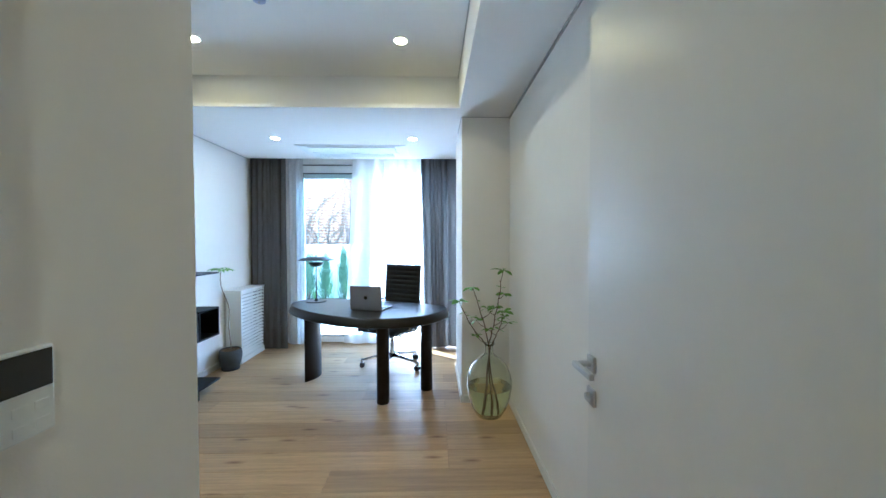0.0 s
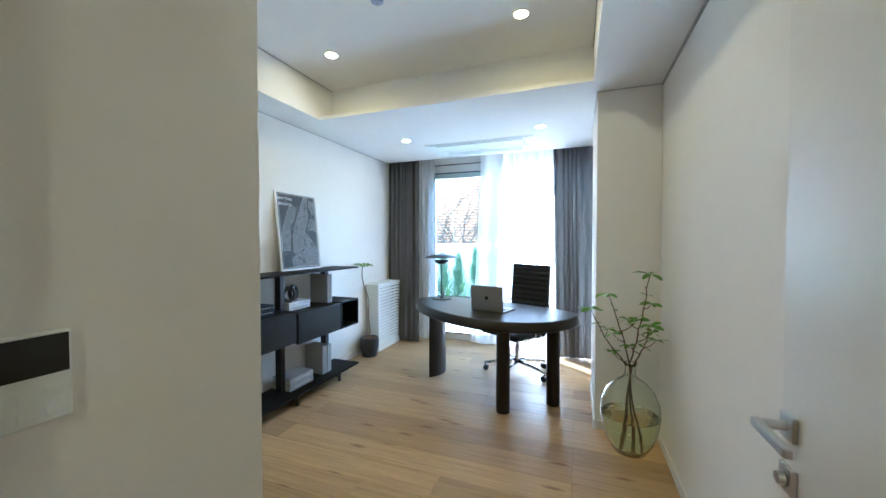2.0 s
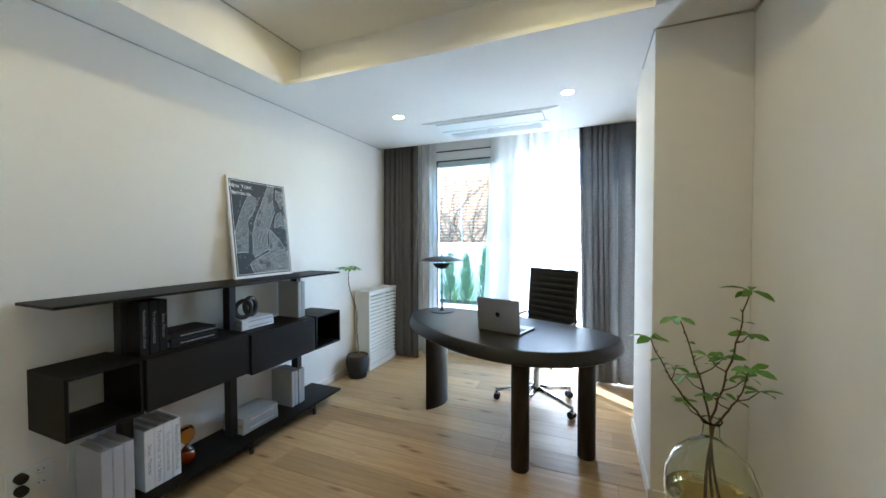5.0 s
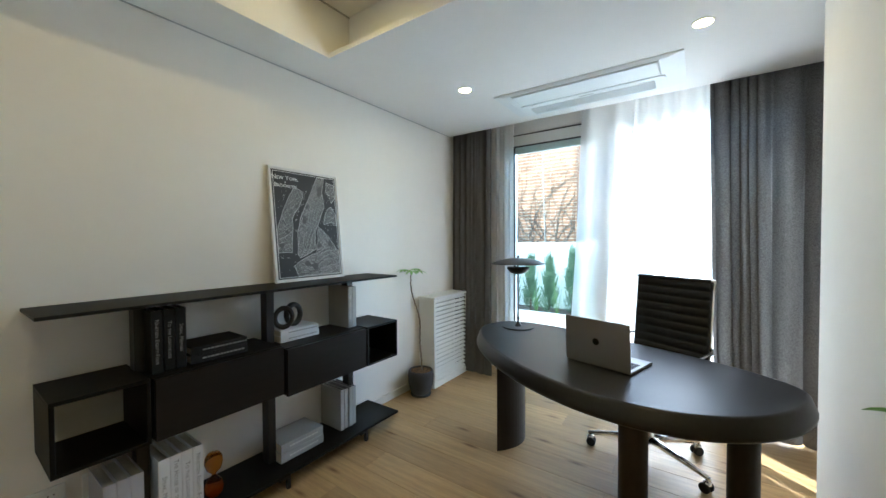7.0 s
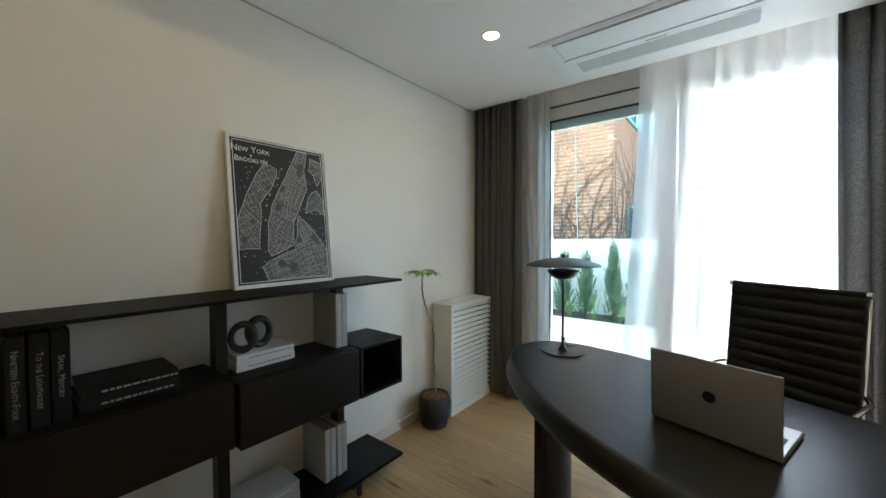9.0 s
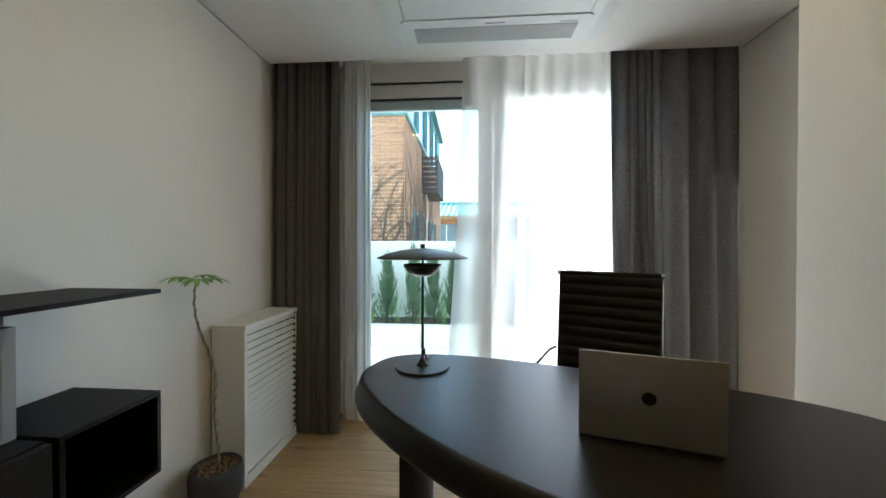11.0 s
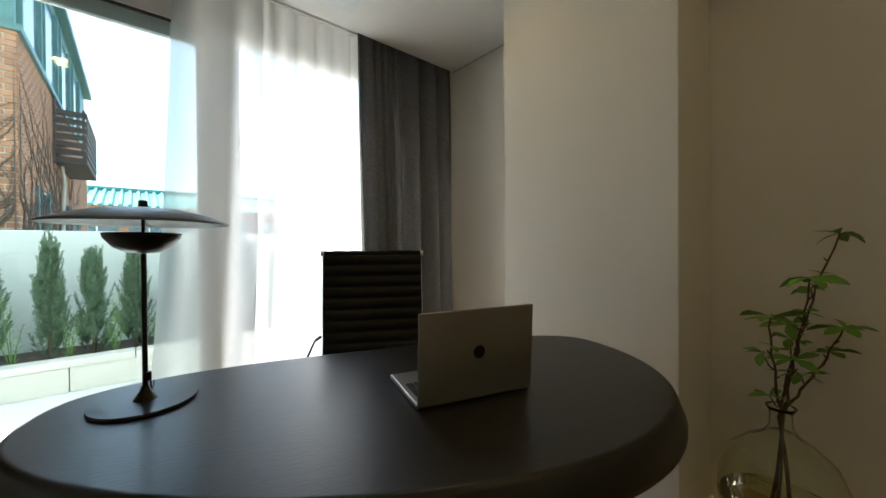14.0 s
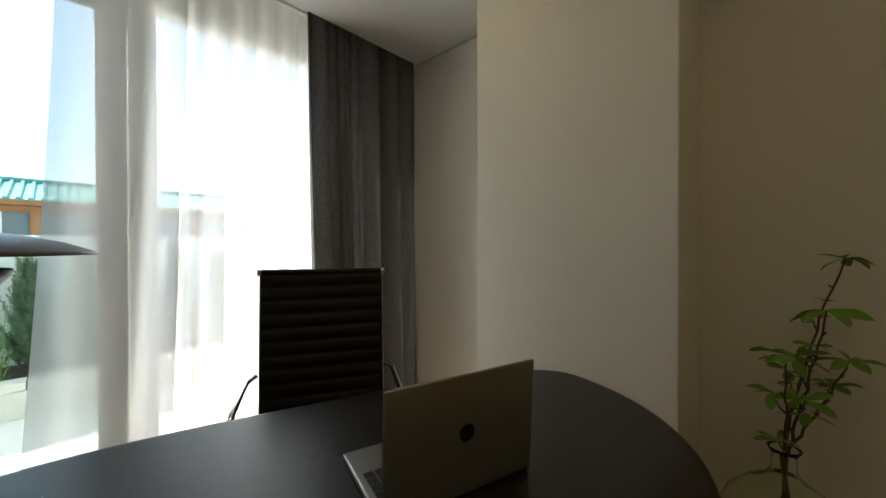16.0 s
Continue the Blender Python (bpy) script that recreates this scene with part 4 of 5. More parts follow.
# land areas: shore on the west side, the long island between the rivers, the broad land to the south and east
def sheet(*uv):
    """Places on the printed sheet, across and down from its upper left corner, 0 to 1."""
    return [((u - 0.5) * 2 * (HX - 0.008), HY - 0.008 - v * (HY - 0.038)) for u, v in uv]


island = sheet((0.70, 0.0), (0.55, 0.20), (0.45, 0.33), (0.36, 0.45), (0.31, 0.57), (0.29, 0.79), (0.32, 0.825), (0.45, 0.79), (0.59, 0.745), (0.60, 0.57), (0.69, 0.45), (0.79, 0.30), (0.77, 0.15), (0.82, 0.0))
south = sheet((0.66, 0.51), (0.76, 0.57), (0.86, 0.65), (1.0, 0.78), (1.0, 1.0), (0.28, 1.0), (0.22, 0.90), (0.30, 0.86), (0.42, 0.82), (0.60, 0.78), (0.64, 0.66))
westl = sheet((0.30, 0.14), (0.44, 0.17), (0.42, 0.24), (0.36, 0.33), (0.24, 0.44), (0.235, 0.56), (0.20, 0.77), (0.0, 0.77), (0.0, 0.56), (0.06, 0.46), (0.16, 0.30))
northe = sheet((0.86, 0.04), (1.0, 0.06), (1.0, 0.20), (0.93, 0.26), (0.90, 0.18), (0.84, 0.14))
flats = sheet((0.84, 0.33), (0.92, 0.30), (1.0, 0.38), (1.0, 0.50), (0.90, 0.46), (0.76, 0.49), (0.78, 0.42))
mv, mf, fv, ff = [], [], [], []
rngm = random.Random(4)
for poly, ang, pitch, w in ((island, 66, 0.0078, 0.0010), (south, 20, 0.0070, 0.0010), (westl, 32, 0.0085, 0.0009), (northe, 40, 0.0080, 0.0010), (flats, 55, 0.0100, 0.0009)):
    for (x0, y0), (x1, y1) in zip(poly, poly[1:] + poly[:1]):
        n = 8
        pts = [(x0 + (x1 - x0) * i / n + wob(x0 + (x1 - x0) * i / n, y0, 3) * 0.25 * (1 - abs(2 * i / n - 1)), y0 + (y1 - y0) * i / n + wob(y0 + (y1 - y0) * i / n, x0, 5) * 0.25 * (1 - abs(2 * i / n - 1))) for i in range(n + 1)]
        for p, q in zip(pts, pts[1:]):
            strip(mv, mf, p, q, 0.0022, -0.0009)
    for a in (ang, ang + 90):
        c, s = math.cos(radians(a)), math.sin(radians(a))
        step = pitch if a == ang else pitch * 0.72
        for k in range(-105, 106):
            if rngm.random() < 0.12:
                continue
            prev = None
            for t in range(-90, 91):
                u, v = t * 0.0085, k * step
                x, y = c * u - s * v + wob(u, v, 1) * 0.8, 0.35 + s * u + c * v + wob(v, u, 2) * 0.8
                ok = inside((x, y), poly) and abs(x) < HX - 0.004 and 0.026 < y < HY - 0.006 and noise.noise((x * 16, y * 16, 7)) > -0.5
                if ok and prev and rngm.random() < 0.93:
                    strip(mv if (k % 3 == 0) else fv, mf if (k % 3 == 0) else ff, prev, (x, y), w * (1.3 if k % 3 == 0 else 1.0), -0.0010 if k % 3 == 0 else -0.0012)
                prev = (x, y) if ok else None
for poly in (island, south, westl, northe, flats):
    bm = bmesh.new()
    bm.faces.new([bm.verts.new((x, y, -0.0014)) for x, y in poly])
    part("land_tint", bm, M_LINE2, pic)
# bay soundings and ferry lines on the water
for _ in range(260):
    x, y = rngm.uniform(-HX + 0.01, HX - 0.01), rngm.uniform(0.03, HY - 0.02)
    if not any(inside((x, y), p) for p in (island, south, westl, northe, flats)) and not (x < 0.03 and y > 0.60):
        L = rngm.uniform(0.003, 0.012)
        strip(mv, mf, (x, y), (x + L, y + L * rngm.uniform(-0.5, 0.5)), 0.0015, -0.0010)
for verts, faces, material, nm in ((mv, mf, M_LINE, "map_print"), (fv, ff, M_STREET, "street_print")):
    me = bpy.data.meshes.new(nm)
    me.from_pydata(verts, [], faces)
    me.materials.append(material)
    ob = new(nm, me)
    ob.parent = pic
BX0, BY0, BY1 = HX - 0.005, 0.027, HY - 0.005
for (p, q) in (((-BX0, BY0), (BX0, BY0)), ((-BX0, BY1), (BX0, BY1)), ((-BX0, BY0), (-BX0, BY1)), ((BX0, BY0), (BX0, BY1))):
    v, f = [], []
    strip(v, f, p, q, 0.0032, -0.0010)
    me = bpy.data.meshes.new("border_line")
    me.from_pydata(v, [], f)
    me.materials.append(M_LINE)
    new("border_line", me).parent = pic
for k, (text, sz) in enumerate((("New York", 0.040), ("&", 0.016), ("Brooklyn", 0.036))):
    writing("title", text, sz, M_PFRAME, pic, pose(-0.142, (0.636, 0.609, 0.588)[k], -0.0005), caps=True)

for ch, (u, v) in zip("HUDSON", ((0.285, 0.56), (0.305, 0.45), (0.345, 0.37), (0.40, 0.30), (0.45, 0.235), (0.50, 0.16))):
    x, y = sheet((u, v))[0]
    writing("river_letter", ch, 0.014, M_LINE, pic, pose(x, y, -0.0006, 0, 0, 60))

# ---- louvred cover ----
rc = thing("louvred_cover", pose(XW, 3.862, 0), "white louvred metal cover standing against the wall", "radiator cover")
RD, RW, RH = 0.185, 0.568, 0.815
part("top", bx(0, RD + 0.004, 0, RW, RH - 0.022, RH, 0.003), M_WHITEMET, rc)
part("side_panel", bx(0.012, RD, 0, 0.022, 0, RH - 0.022, 0.002), M_WHITEMET, rc)
part("side_panel", bx(0.012, RD, RW - 0.022, RW, 0, RH - 0.022, 0.002), M_WHITEMET, rc)
part("bottom_rail", bx(0.012, RD, 0.022, RW - 0.022, 0, 0.055, 0.002), M_WHITEMET, rc)
# invented panel, coloured grey so the slat gaps read as shaded
part("back_panel", bx(0.012, 0.02, 0.022, RW - 0.022, 0.055, RH - 0.022), M_GAPSHADE, rc, "added grey back panel, its colour giving the shade between slats")
ns = 19
bm = bmesh.new()
box(bm, -0.0155, 0.0155, 0.0, RW - 0.044, -0.004, 0.004, 0.0015)
slat = mesh_of(bm, "slat", M_WHITEMET)
for i in range(ns):
    ob = new("slat", slat)
    ob.parent = rc
    ob.matrix_basis = pose(RD - 0.018, 0.022, 0.075 + i * (RH - 0.115) / (ns - 1), 0, 48, 0)

# ---- sockets under the open box ----
th = thing("wall_socket", pose(XW, 1.535, 0.30), "white double wall socket with two round outlets", "socket")
part("plate", bx(0, 0.010, -0.085, 0.062, -0.06, 0.06, 0.003), M_PLASTIC, th)
for dz in (-0.028, 0.028):
    part("outlet", lathe(bmesh.new(), [(0.021, 0.0), (0.021, 0.003), (0.018, 0.003), (0.016, -0.002), (0, -0.002)], 24), M_PLASTIC, th, m=pose(0.011, 0.02, dz, 0, 90, 0))
    for dy in (-0.008, 0.008):
        part("pin_hole", lathe(bmesh.new(), [(0, 0.0015), (0.0025, 0.0015), (0.0025, -0.001)], 8), M_RUBBER, th, m=pose(0.0105, 0.02 + dy, dz, 0, 90, 0))
part("plug", lathe(bmesh.new(), [(0.020, 0), (0.020, 0.028), (0.012, 0.034), (0, 0.034)], 24), M_RUBBER, th, "black plug", smooth=True, m=pose(0.010, -0.045, 0.026, 0, 90, 0))
part("plug", lathe(bmesh.new(), [(0.020, 0), (0.020, 0.028), (0.012, 0.034), (0, 0.034)], 24), M_RUBBER, th, "black plug", smooth=True, m=pose(0.010, -0.045, -0.028, 0, 90, 0))
th = thing("data_socket", pose(XW, 1.68, 0.30), "white data socket plate with one small jack", "socket")
part("plate", bx(0, 0.010, -0.036, 0.036, -0.06, 0.06, 0.003), M_PLASTIC, th)
part("jack", bx(0.0101, 0.0115, 0.004, 0.018, -0.008, 0.006), M_RUBBER, th)

# ---- small potted tree ----
PX, PY = -2.155, 3.715
pt = thing("potted_plant", pose(PX, PY, 0), "slender twisted houseplant in a dark grey stone pot", "plant")
part("pot", lathe(bmesh.new(), [(0, 0.012), (0.070, 0.012), (0.085, 0.03), (0.107, 0.10), (0.112, 0.16), (0.106, 0.205), (0.098, 0.215), (0.090, 0.212), (0.095, 0.18), (0, 0.18)], 40), M_POT, pt, smooth=True)
part("saucer", lathe(bmesh.new(), [(0, 0), (0.084, 0), (0.090, 0.012), (0.080, 0.014), (0, 0.014)], 32), M_POT, pt, smooth=True)
part("soil", lathe(bmesh.new(), [(0, 0.200), (0.06, 0.199), (0.093, 0.194)], 24), M_SOIL, pt)
rngp = random.Random(9)
verts, faces = [], []
bm = bmesh.new()
for _ in range(260):
    r, a = 0.088 * math.sqrt(rngp.random()), rngp.uniform(0, 6.28)
    bmesh.ops.create_icosphere(bm, subdivisions=1, radius=rngp.uniform(0.004, 0.007), matrix=Matrix.Translation((r * math.cos(a), r * math.sin(a), 0.2 + rngp.uniform(0, 0.005))) @ Matrix.Diagonal((1.2, 0.9, 0.6, 1)))
tagged(part("pebbles", bm, M_PEBBLE, pt, "tan clay pebbles", smooth=True), kind="stuff")
stem, stem2 = [], []
for i in range(141):
    k = i / 140
    z = 0.19 + 0.855 * k
    cx, cy = 0.02 * min(1, 2 * k) * math.sin(2 * math.pi * (1.6 * k - 0.6)) - 0.058 * k, 0.03 * math.sin(k * 4.1 + 0.5) - 0.02 * k
    tw = k * 92
    stem.append((cx, cy, z))
    r = 0.0072 - 0.002 * k
    stem2.append((cx - r * math.cos(tw), cy - r * math.sin(tw), z))
part("trunk", tube(bmesh.new(), stem[::4], [0.0062 - 0.0022 * i / 35 for i in range(36)], 8), M_BARKL, pt, "winding grey stem", smooth=True)
part("training_wire", tube(bmesh.new(), stem2, 0.0018, 5), M_BARKD, pt, "brown wire wound round the stem", smooth=True)
crown = Vector(stem[-1])
for s in range(5):
    a = s * 1.257 + 0.4
    tip = crown + Vector((math.cos(a) * 0.055, math.sin(a) * 0.055, 0.022 + 0.012 * (s % 2)))
    st = part("leaf_stalk", tube(bmesh.new(), [crown, crown.lerp(tip, 0.5) + Vector((0, 0, 0.012)), tip], 0.0016, 6), M_LEAF2, pt)
    for j in range(7):
        b = a + (j - 3) * 0.62
        bm = leaf(bmesh.new(), tip, (math.cos(b), math.sin(b), 0.12), 0.062 + 0.018 * math.cos(j - 3), 0.024, droop=0.45)
        part("leaf", bm, M_LEAF2, st, smooth=True)

# ---- glass vase with branches ----
VX, VY = 0.438, 2.615
vs = thing("glass_vase", pose(VX, VY, 0), "large round pale green glass bottle vase half full of water", "vase")
outer = [(0, 0.004), (0.070, 0.002), (0.098, 0.012), (0.134, 0.075), (0.162, 0.16), (0.174, 0.245), (0.168, 0.320), (0.136, 0.400), (0.084, 0.450), (0.046, 0.475), (0.032, 0.498), (0.030, 0.545), (0.036, 0.556), (0.041, 0.566)]
inner = [(0.036, 0.566), (0.026, 0.545), (0.028, 0.500), (0.042, 0.470), (0.080, 0.445), (0.132, 0.396), (0.163, 0.318), (0.169, 0.245), (0.157, 0.16), (0.129, 0.078), (0.093, 0.018), (0.066, 0.010), (0, 0.020)]
ob = part("glass", lathe(bmesh.new(), outer + inner, 48), M_VASE, vs, smooth=True)
ob.visible_shadow = False
wat = [(0, 0.0205), (0.066, 0.0107), (0.0925, 0.0187), (0.1285, 0.0787), (0.1563, 0.16), (0.1660, 0.225), (0.1675, 0.240), (0, 0.240)]
ob = part("water", lathe(bmesh.new(), wat, 48), M_WATER, vs, "yellowish water", smooth=False)
ob.visible_shadow = False
rngb = random.Random(21)


def branch(foot, tip, bend, tips, label):
    """A leafy cut branch: a stem from the vase's floor with side twigs and whorls of leaves."""
    th = thing("branch", pose(VX, VY, 0), label, "branch", "branches in the vase")
    foot, tip = Vector(foot), Vector(tip)
    neck = Vector((foot.x * -0.12, foot.y * -0.12, 0.53))
    pts = []
    for i in range(9):
        k = i / 8
        pts.append(foot.lerp(neck, k) + Vector((0.006 * math.sin(k * 7), 0.006 * math.cos(k * 5), 0)))
    for i in range(1, 15):
        k = i / 14
        pts.append(neck.lerp(tip, k) + Vector(bend) * math.sin(math.pi * k) + Vector((rngb.uniform(-0.005, 0.005), rngb.uniform(-0.005, 0.005), 0)))
    n = len(pts)
    part("stem", tube(bmesh.new(), pts, [0.0065 - 0.0042 * i / (n - 1) for i in range(n)], 7), M_BARKD, th, smooth=True)

    def whorl(at, count, size, parent, up=0.3):
        a0 = rngb.uniform(0, 6.28)
        for j in range(count):
            a = a0 + j * 2 * math.pi / count + rngb.uniform(-0.3, 0.3)
            L = size * rngb.uniform(0.75, 1.15)
            part("leaf", leaf(bmesh.new(), at, (math.cos(a), math.sin(a), up + rngb.uniform(-0.35, 0.3)), L, L * 0.46, up=(rngb.uniform(-0.7, 0.7), rngb.uniform(-0.8, 0.5), 1), droop=rngb.uniform(0.1, 0.45)), M_LEAF, parent, smooth=True)

    whorl(pts[-1], 6, 0.082, th, 0.12)
    for k, ang, length, cnt in tips:
        p = pts[9 + int(k * 13)]
        q = p + Vector((math.cos(ang) * length, math.sin(ang) * length * 0.6, length * 0.75))
        tw = part("twig", tube(bmesh.new(), [p, p.lerp(q, 0.5) + Vector((0, 0, -0.012)), q], [0.003, 0.0025, 0.0016], 6), M_BARKD, th, smooth=True)
        whorl(q, cnt + 1, 0.064, tw, 0.15)
        if length > 0.08:
            whorl(p.lerp(q, 0.55), 2, 0.042, tw)
    for k in (0.55, 0.80):
        whorl(pts[9 + int(k * 13)], 2, 0.042, th)
    for k in (0.22, 0.35, 0.48, 0.63, 0.72, 0.88):
        p = pts[9 + int(k * 13)]
        a = rngb.uniform(0, 6.28)
        part("bud", tube(bmesh.new(), [p, p + Vector((math.cos(a) * 0.007, math.sin(a) * 0.007, 0.005)), p + Vector((math.cos(a) * 0.011, math.sin(a) * 0.011, 0.011))], [0.0028, 0.0026, 0.0008], 6), M_BARKD, th)
    return th


branch((0.05, -0.03, 0.025), (0.080, -0.128, 1.14), (0.012, 0.015, 0), ((0.30, 0.2, 0.09, 4), (0.42, 2.6, 0.07, 4), (0.62, 0.3, 0.05, 3)), "tall cut branch with fresh green leaves")
branch((-0.03, 0.02, 0.025), (-0.235, 0.0, 0.895), (-0.015, 0, -0.02), ((0.10, 2.6, 0.07, 5), (0.6, 1.2, 0.06, 4)), "cut branch leaning out with fresh green leaves")
branch((0.02, 0.05, 0.025), (-0.142, -0.08, 1.01), (0.012, 0, 0), ((0.35, 3.3, 0.07, 4), (0.5, 0.4, 0.10, 4)), "cut branch with fresh green leaves")
branch((-0.05, -0.04, 0.025), (0.082, -0.14, 0.84), (0.01, 0, -0.02), ((0.40, 3.0, 0.06, 4), (0.55, 5.6, 0.08, 4)), "short cut branch with fresh green leaves")

# ---- terrace outside the window ----
structure("ground", bx(-400, 400, 8.0, 900, -3.2, -3.0), M_GROUND, "distant ground beyond the terrace")
structure("terrace", bx(-6, 6, 4.865, 8.0, -0.12, -0.02), M_PAVE, "pale stone terrace paving")
structure("parapet", bx(-6, 6, 7.45, 7.62, -0.02, 1.285, 0.01), M_RENDER, "white rendered terrace parapet wall")
ho = bx(-7, XW, 4.70, 4.865, -3, 6.5)
box(ho, XE, 7, 4.70, 4.865, -3, 6.5)
box(ho, XW, XE, 4.70, 4.865, 2.9, 6.5)
structure("wall_outside", ho, M_RENDER, "outer wall of the house round the window")
structure("roof_slab", bx(-7, 7, -2.6, 4.70, 2.9, 3.1), M_RENDER, "flat roof slab above the rooms")
pl = thing("planter", pose(0, 6.5, 0), "long pale granite planter bed along the parapet", "planter")
x = -5.2
while x < 5:
    part("block", bx(x + 0.002, x + 0.896, 0.0, 0.12, -0.02, 0.175, 0.004), M_STONE, pl)
    part("coping", bx(x + 0.402, x + 1.296, -0.012, 0.14, 0.177, 0.235, 0.005), M_STONE, pl)
    x += 0.9
part("soil", bx(-5.2, 5.2, 0.14, 0.94, 0.0, 0.16), M_SOIL, pl, "dark planting soil")


def conifer(seed, h, w):
    """A narrow conifer: a tapered trunk and a ragged crown of upright sprays."""
    r = random.Random(seed)
    th = thing("conifer", pose(0, 0, 0), "small narrow blue-green conifer growing in the planter", "conifer", "conifers in the planter")
    part("trunk", tube(bmesh.new(), [(0, 0, 0), (0.01, 0, h * 0.5), (0, 0, h * 0.92)], [0.016, 0.010, 0.003], 7), M_BARKD, th)
    v, f = [], []
    for i in range(150):
        # upright plumes, the outer ones lower, each a spray of short scale-leaved twigs
        k = r.random() ** 0.8
        a = r.uniform(0, 6.283)
        rad = w * (1.0 - 0.72 * k) * r.uniform(0.25, 1.0)
        p = Vector((rad * math.cos(a) * 0.55, rad * math.sin(a) * 0.55, 0.02 + k * h * 0.72))
        ln = h * r.uniform(0.16, 0.30)
        out = (Vector((math.cos(a), math.sin(a), 0)) * rad * 0.75 + Vector((r.uniform(-0.02, 0.02), r.uniform(-0.02, 0.02), ln))).normalized()
        n = 26
        for j in range(n):
            g = j / n
            q = p + out * ln * g
            spread = 0.030 * (1.05 - g) + 0.008
            for _ in range(2):
                c = r.uniform(0, 6.283)
                sd = (Vector((math.cos(c), math.sin(c), 0)) * 0.75 + out * 1.0).normalized()
                l2 = spread * r.uniform(0.8, 1.7)
                wv = sd.cross(Vector((r.uniform(-1, 1), r.uniform(-1, 1), r.uniform(-1, 1)))).normalized() * 0.0042
                b = len(v)
                v += [tuple(q - wv), tuple(q + wv), tuple(q + sd * l2 + wv * 0.7), tuple(q + sd * l2 * 1.25)]
                f.append((b, b + 1, b + 2, b + 3))
    me = bpy.data.meshes.new("crown")
    me.from_pydata(v, [], f)
    me.materials.append(M_CONIFER)
    ob = new("crown", me)
    ob.parent = th
    return th


kinds = [conifer(31, 1.00, 0.17), conifer(32, 1.06, 0.18), conifer(33, 1.10, 0.16)]
rngt = random.Random(5)
xs = [-3.35, -3.02, -2.72, -2.42, -2.10, -1.75, -1.48, -1.20, -0.90, -0.58, -0.25, 0.08, 0.42, 0.78]
for i, x in enumerate(xs):
    m = pose(x, 6.92 + rngt.uniform(-0.05, 0.05), 0.155, 0, 0, rngt.uniform(0, 360)) @ Matrix.Diagonal((1, 1, rngt.uniform(0.93, 1.06), 1))
    if i < 3:
        kinds[i].matrix_basis = m
    else:
        c = copy_thing(kinds[i % 3], m)
        c.scale = (1, 1, rngt.uniform(0.93, 1.06))


def weed(seed):
    r = random.Random(seed)
    th = thing("weed", pose(0, 0, 0), "leggy bright green weed in the planter", "weed", "weeds in the planter")
    for s in range(4):
        a, h = r.uniform(0, 6.28), r.uniform(0.25, 0.62)
        tip = Vector((math.cos(a) * 0.08, math.sin(a) * 0.05, h))
        st = part("stem", tube(bmesh.new(), [(0, 0, 0), tip * 0.5 + Vector((0.01, 0, 0)), tip], [0.004, 0.003, 0.0015], 5), M_WEED, th)
        bm = bmesh.new()
        for j in range(16):
            k = (j + 1) / 17
            b = j * 2.4
            leaf(bm, tip * k, (math.cos(b), math.sin(b), 0.8), 0.06 * (1.1 - 0.6 * k), 0.011)
        part("leaves", bm, M_WEED, st)
    return th


w0 = weed(2)
w1 = weed(7)
wx = [-2.95, -2.25, -1.93, -1.62, -1.34, -1.03, -0.7]
for i, x in enumerate(wx):
    m = pose(x, 6.74, 0.155, 0, 0, i * 77)
    if i == 0:
        w0.matrix_basis = m
    elif i == 1:
        w1.matrix_basis = m
    else:
        copy_thing((w0, w1)[i % 2], m)

# ---- neighbouring brick house ----
BX, BY = -2.25, 9.0
house = thing("brick_house", pose(0, 0, 0), "red brick house with green metal windows and bare climbing vines", "house")
part("wall", bx(-9.0, BX - 0.012, BY + 0.012, 17.5, -3.0, 3.75), M_MORTAR, house, "mortar-jointed brick wall")
up = part("upper_storey", bx(-9.0, BX - 0.05, BY + 0.05, 17.5, 3.75, 5.6), M_TEAL, house, "green metal clad upper storey")
part("eave", bx(-9.2, BX + 0.10, BY - 0.05, 17.7, 5.6, 5.75), M_TEAL, house)
part("upper_window", bx(-3.9, -2.75, BY + 0.03, BY + 0.06, 3.95, 5.2), M_WINDK, up)
part("corner_post", bx(BX - 0.16, BX - 0.02, BY + 0.02, BY + 0.14, 3.75, 5.6), M_TEAL, up)
part("ledge", bx(-9.0, BX + 0.05, BY - 0.05, 17.5, 3.70, 3.78), M_TEAL, up)
for y0 in (9.35, 10.9, 12.6, 14.4):
    w = part("upper_window", bx(BX - 0.06, BX - 0.03, y0, y0 + 1.2, 3.9, 5.3), M_WINDK, up)
    part("window_frame", bx(BX - 0.05, BX + 0.01, y0 - 0.06, y0, 3.8, 5.4), M_TEAL, w)
    part("window_frame", bx(BX - 0.05, BX + 0.01, y0 + 1.2, y0 + 1.26, 3.8, 5.4), M_TEAL, w)
for y0 in (10.1, 12.3, 14.3):
    w = part("window", bx(BX - 0.02, BX + 0.004, y0, y0 + 0.85, 0.4, 1.95), M_WINDK, house, "dark glazed window")
    part("window_frame", bx(BX - 0.01, BX + 0.03, y0 - 0.05, y0, 0.4, 2.0), M_TEAL, w)
    part("window_frame", bx(BX - 0.01, BX + 0.03, y0 + 0.85, y0 + 0.9, 0.4, 2.0), M_TEAL, w)
    part("window_frame", bx(BX - 0.01, BX + 0.03, y0, y0 + 0.85, 1.2, 1.25), M_TEAL, w)
    part("lintel", bx(BX - 0.01, BX + 0.02, y0 - 0.1, y0 + 0.95, 2.0, 2.14), M_BRICK, w)
bal = part("balcony", bx(BX, BX + 0.42, 11.5, 13.6, 2.62, 2.72), M_DARKWOOD, house, "dark slatted timber balcony")
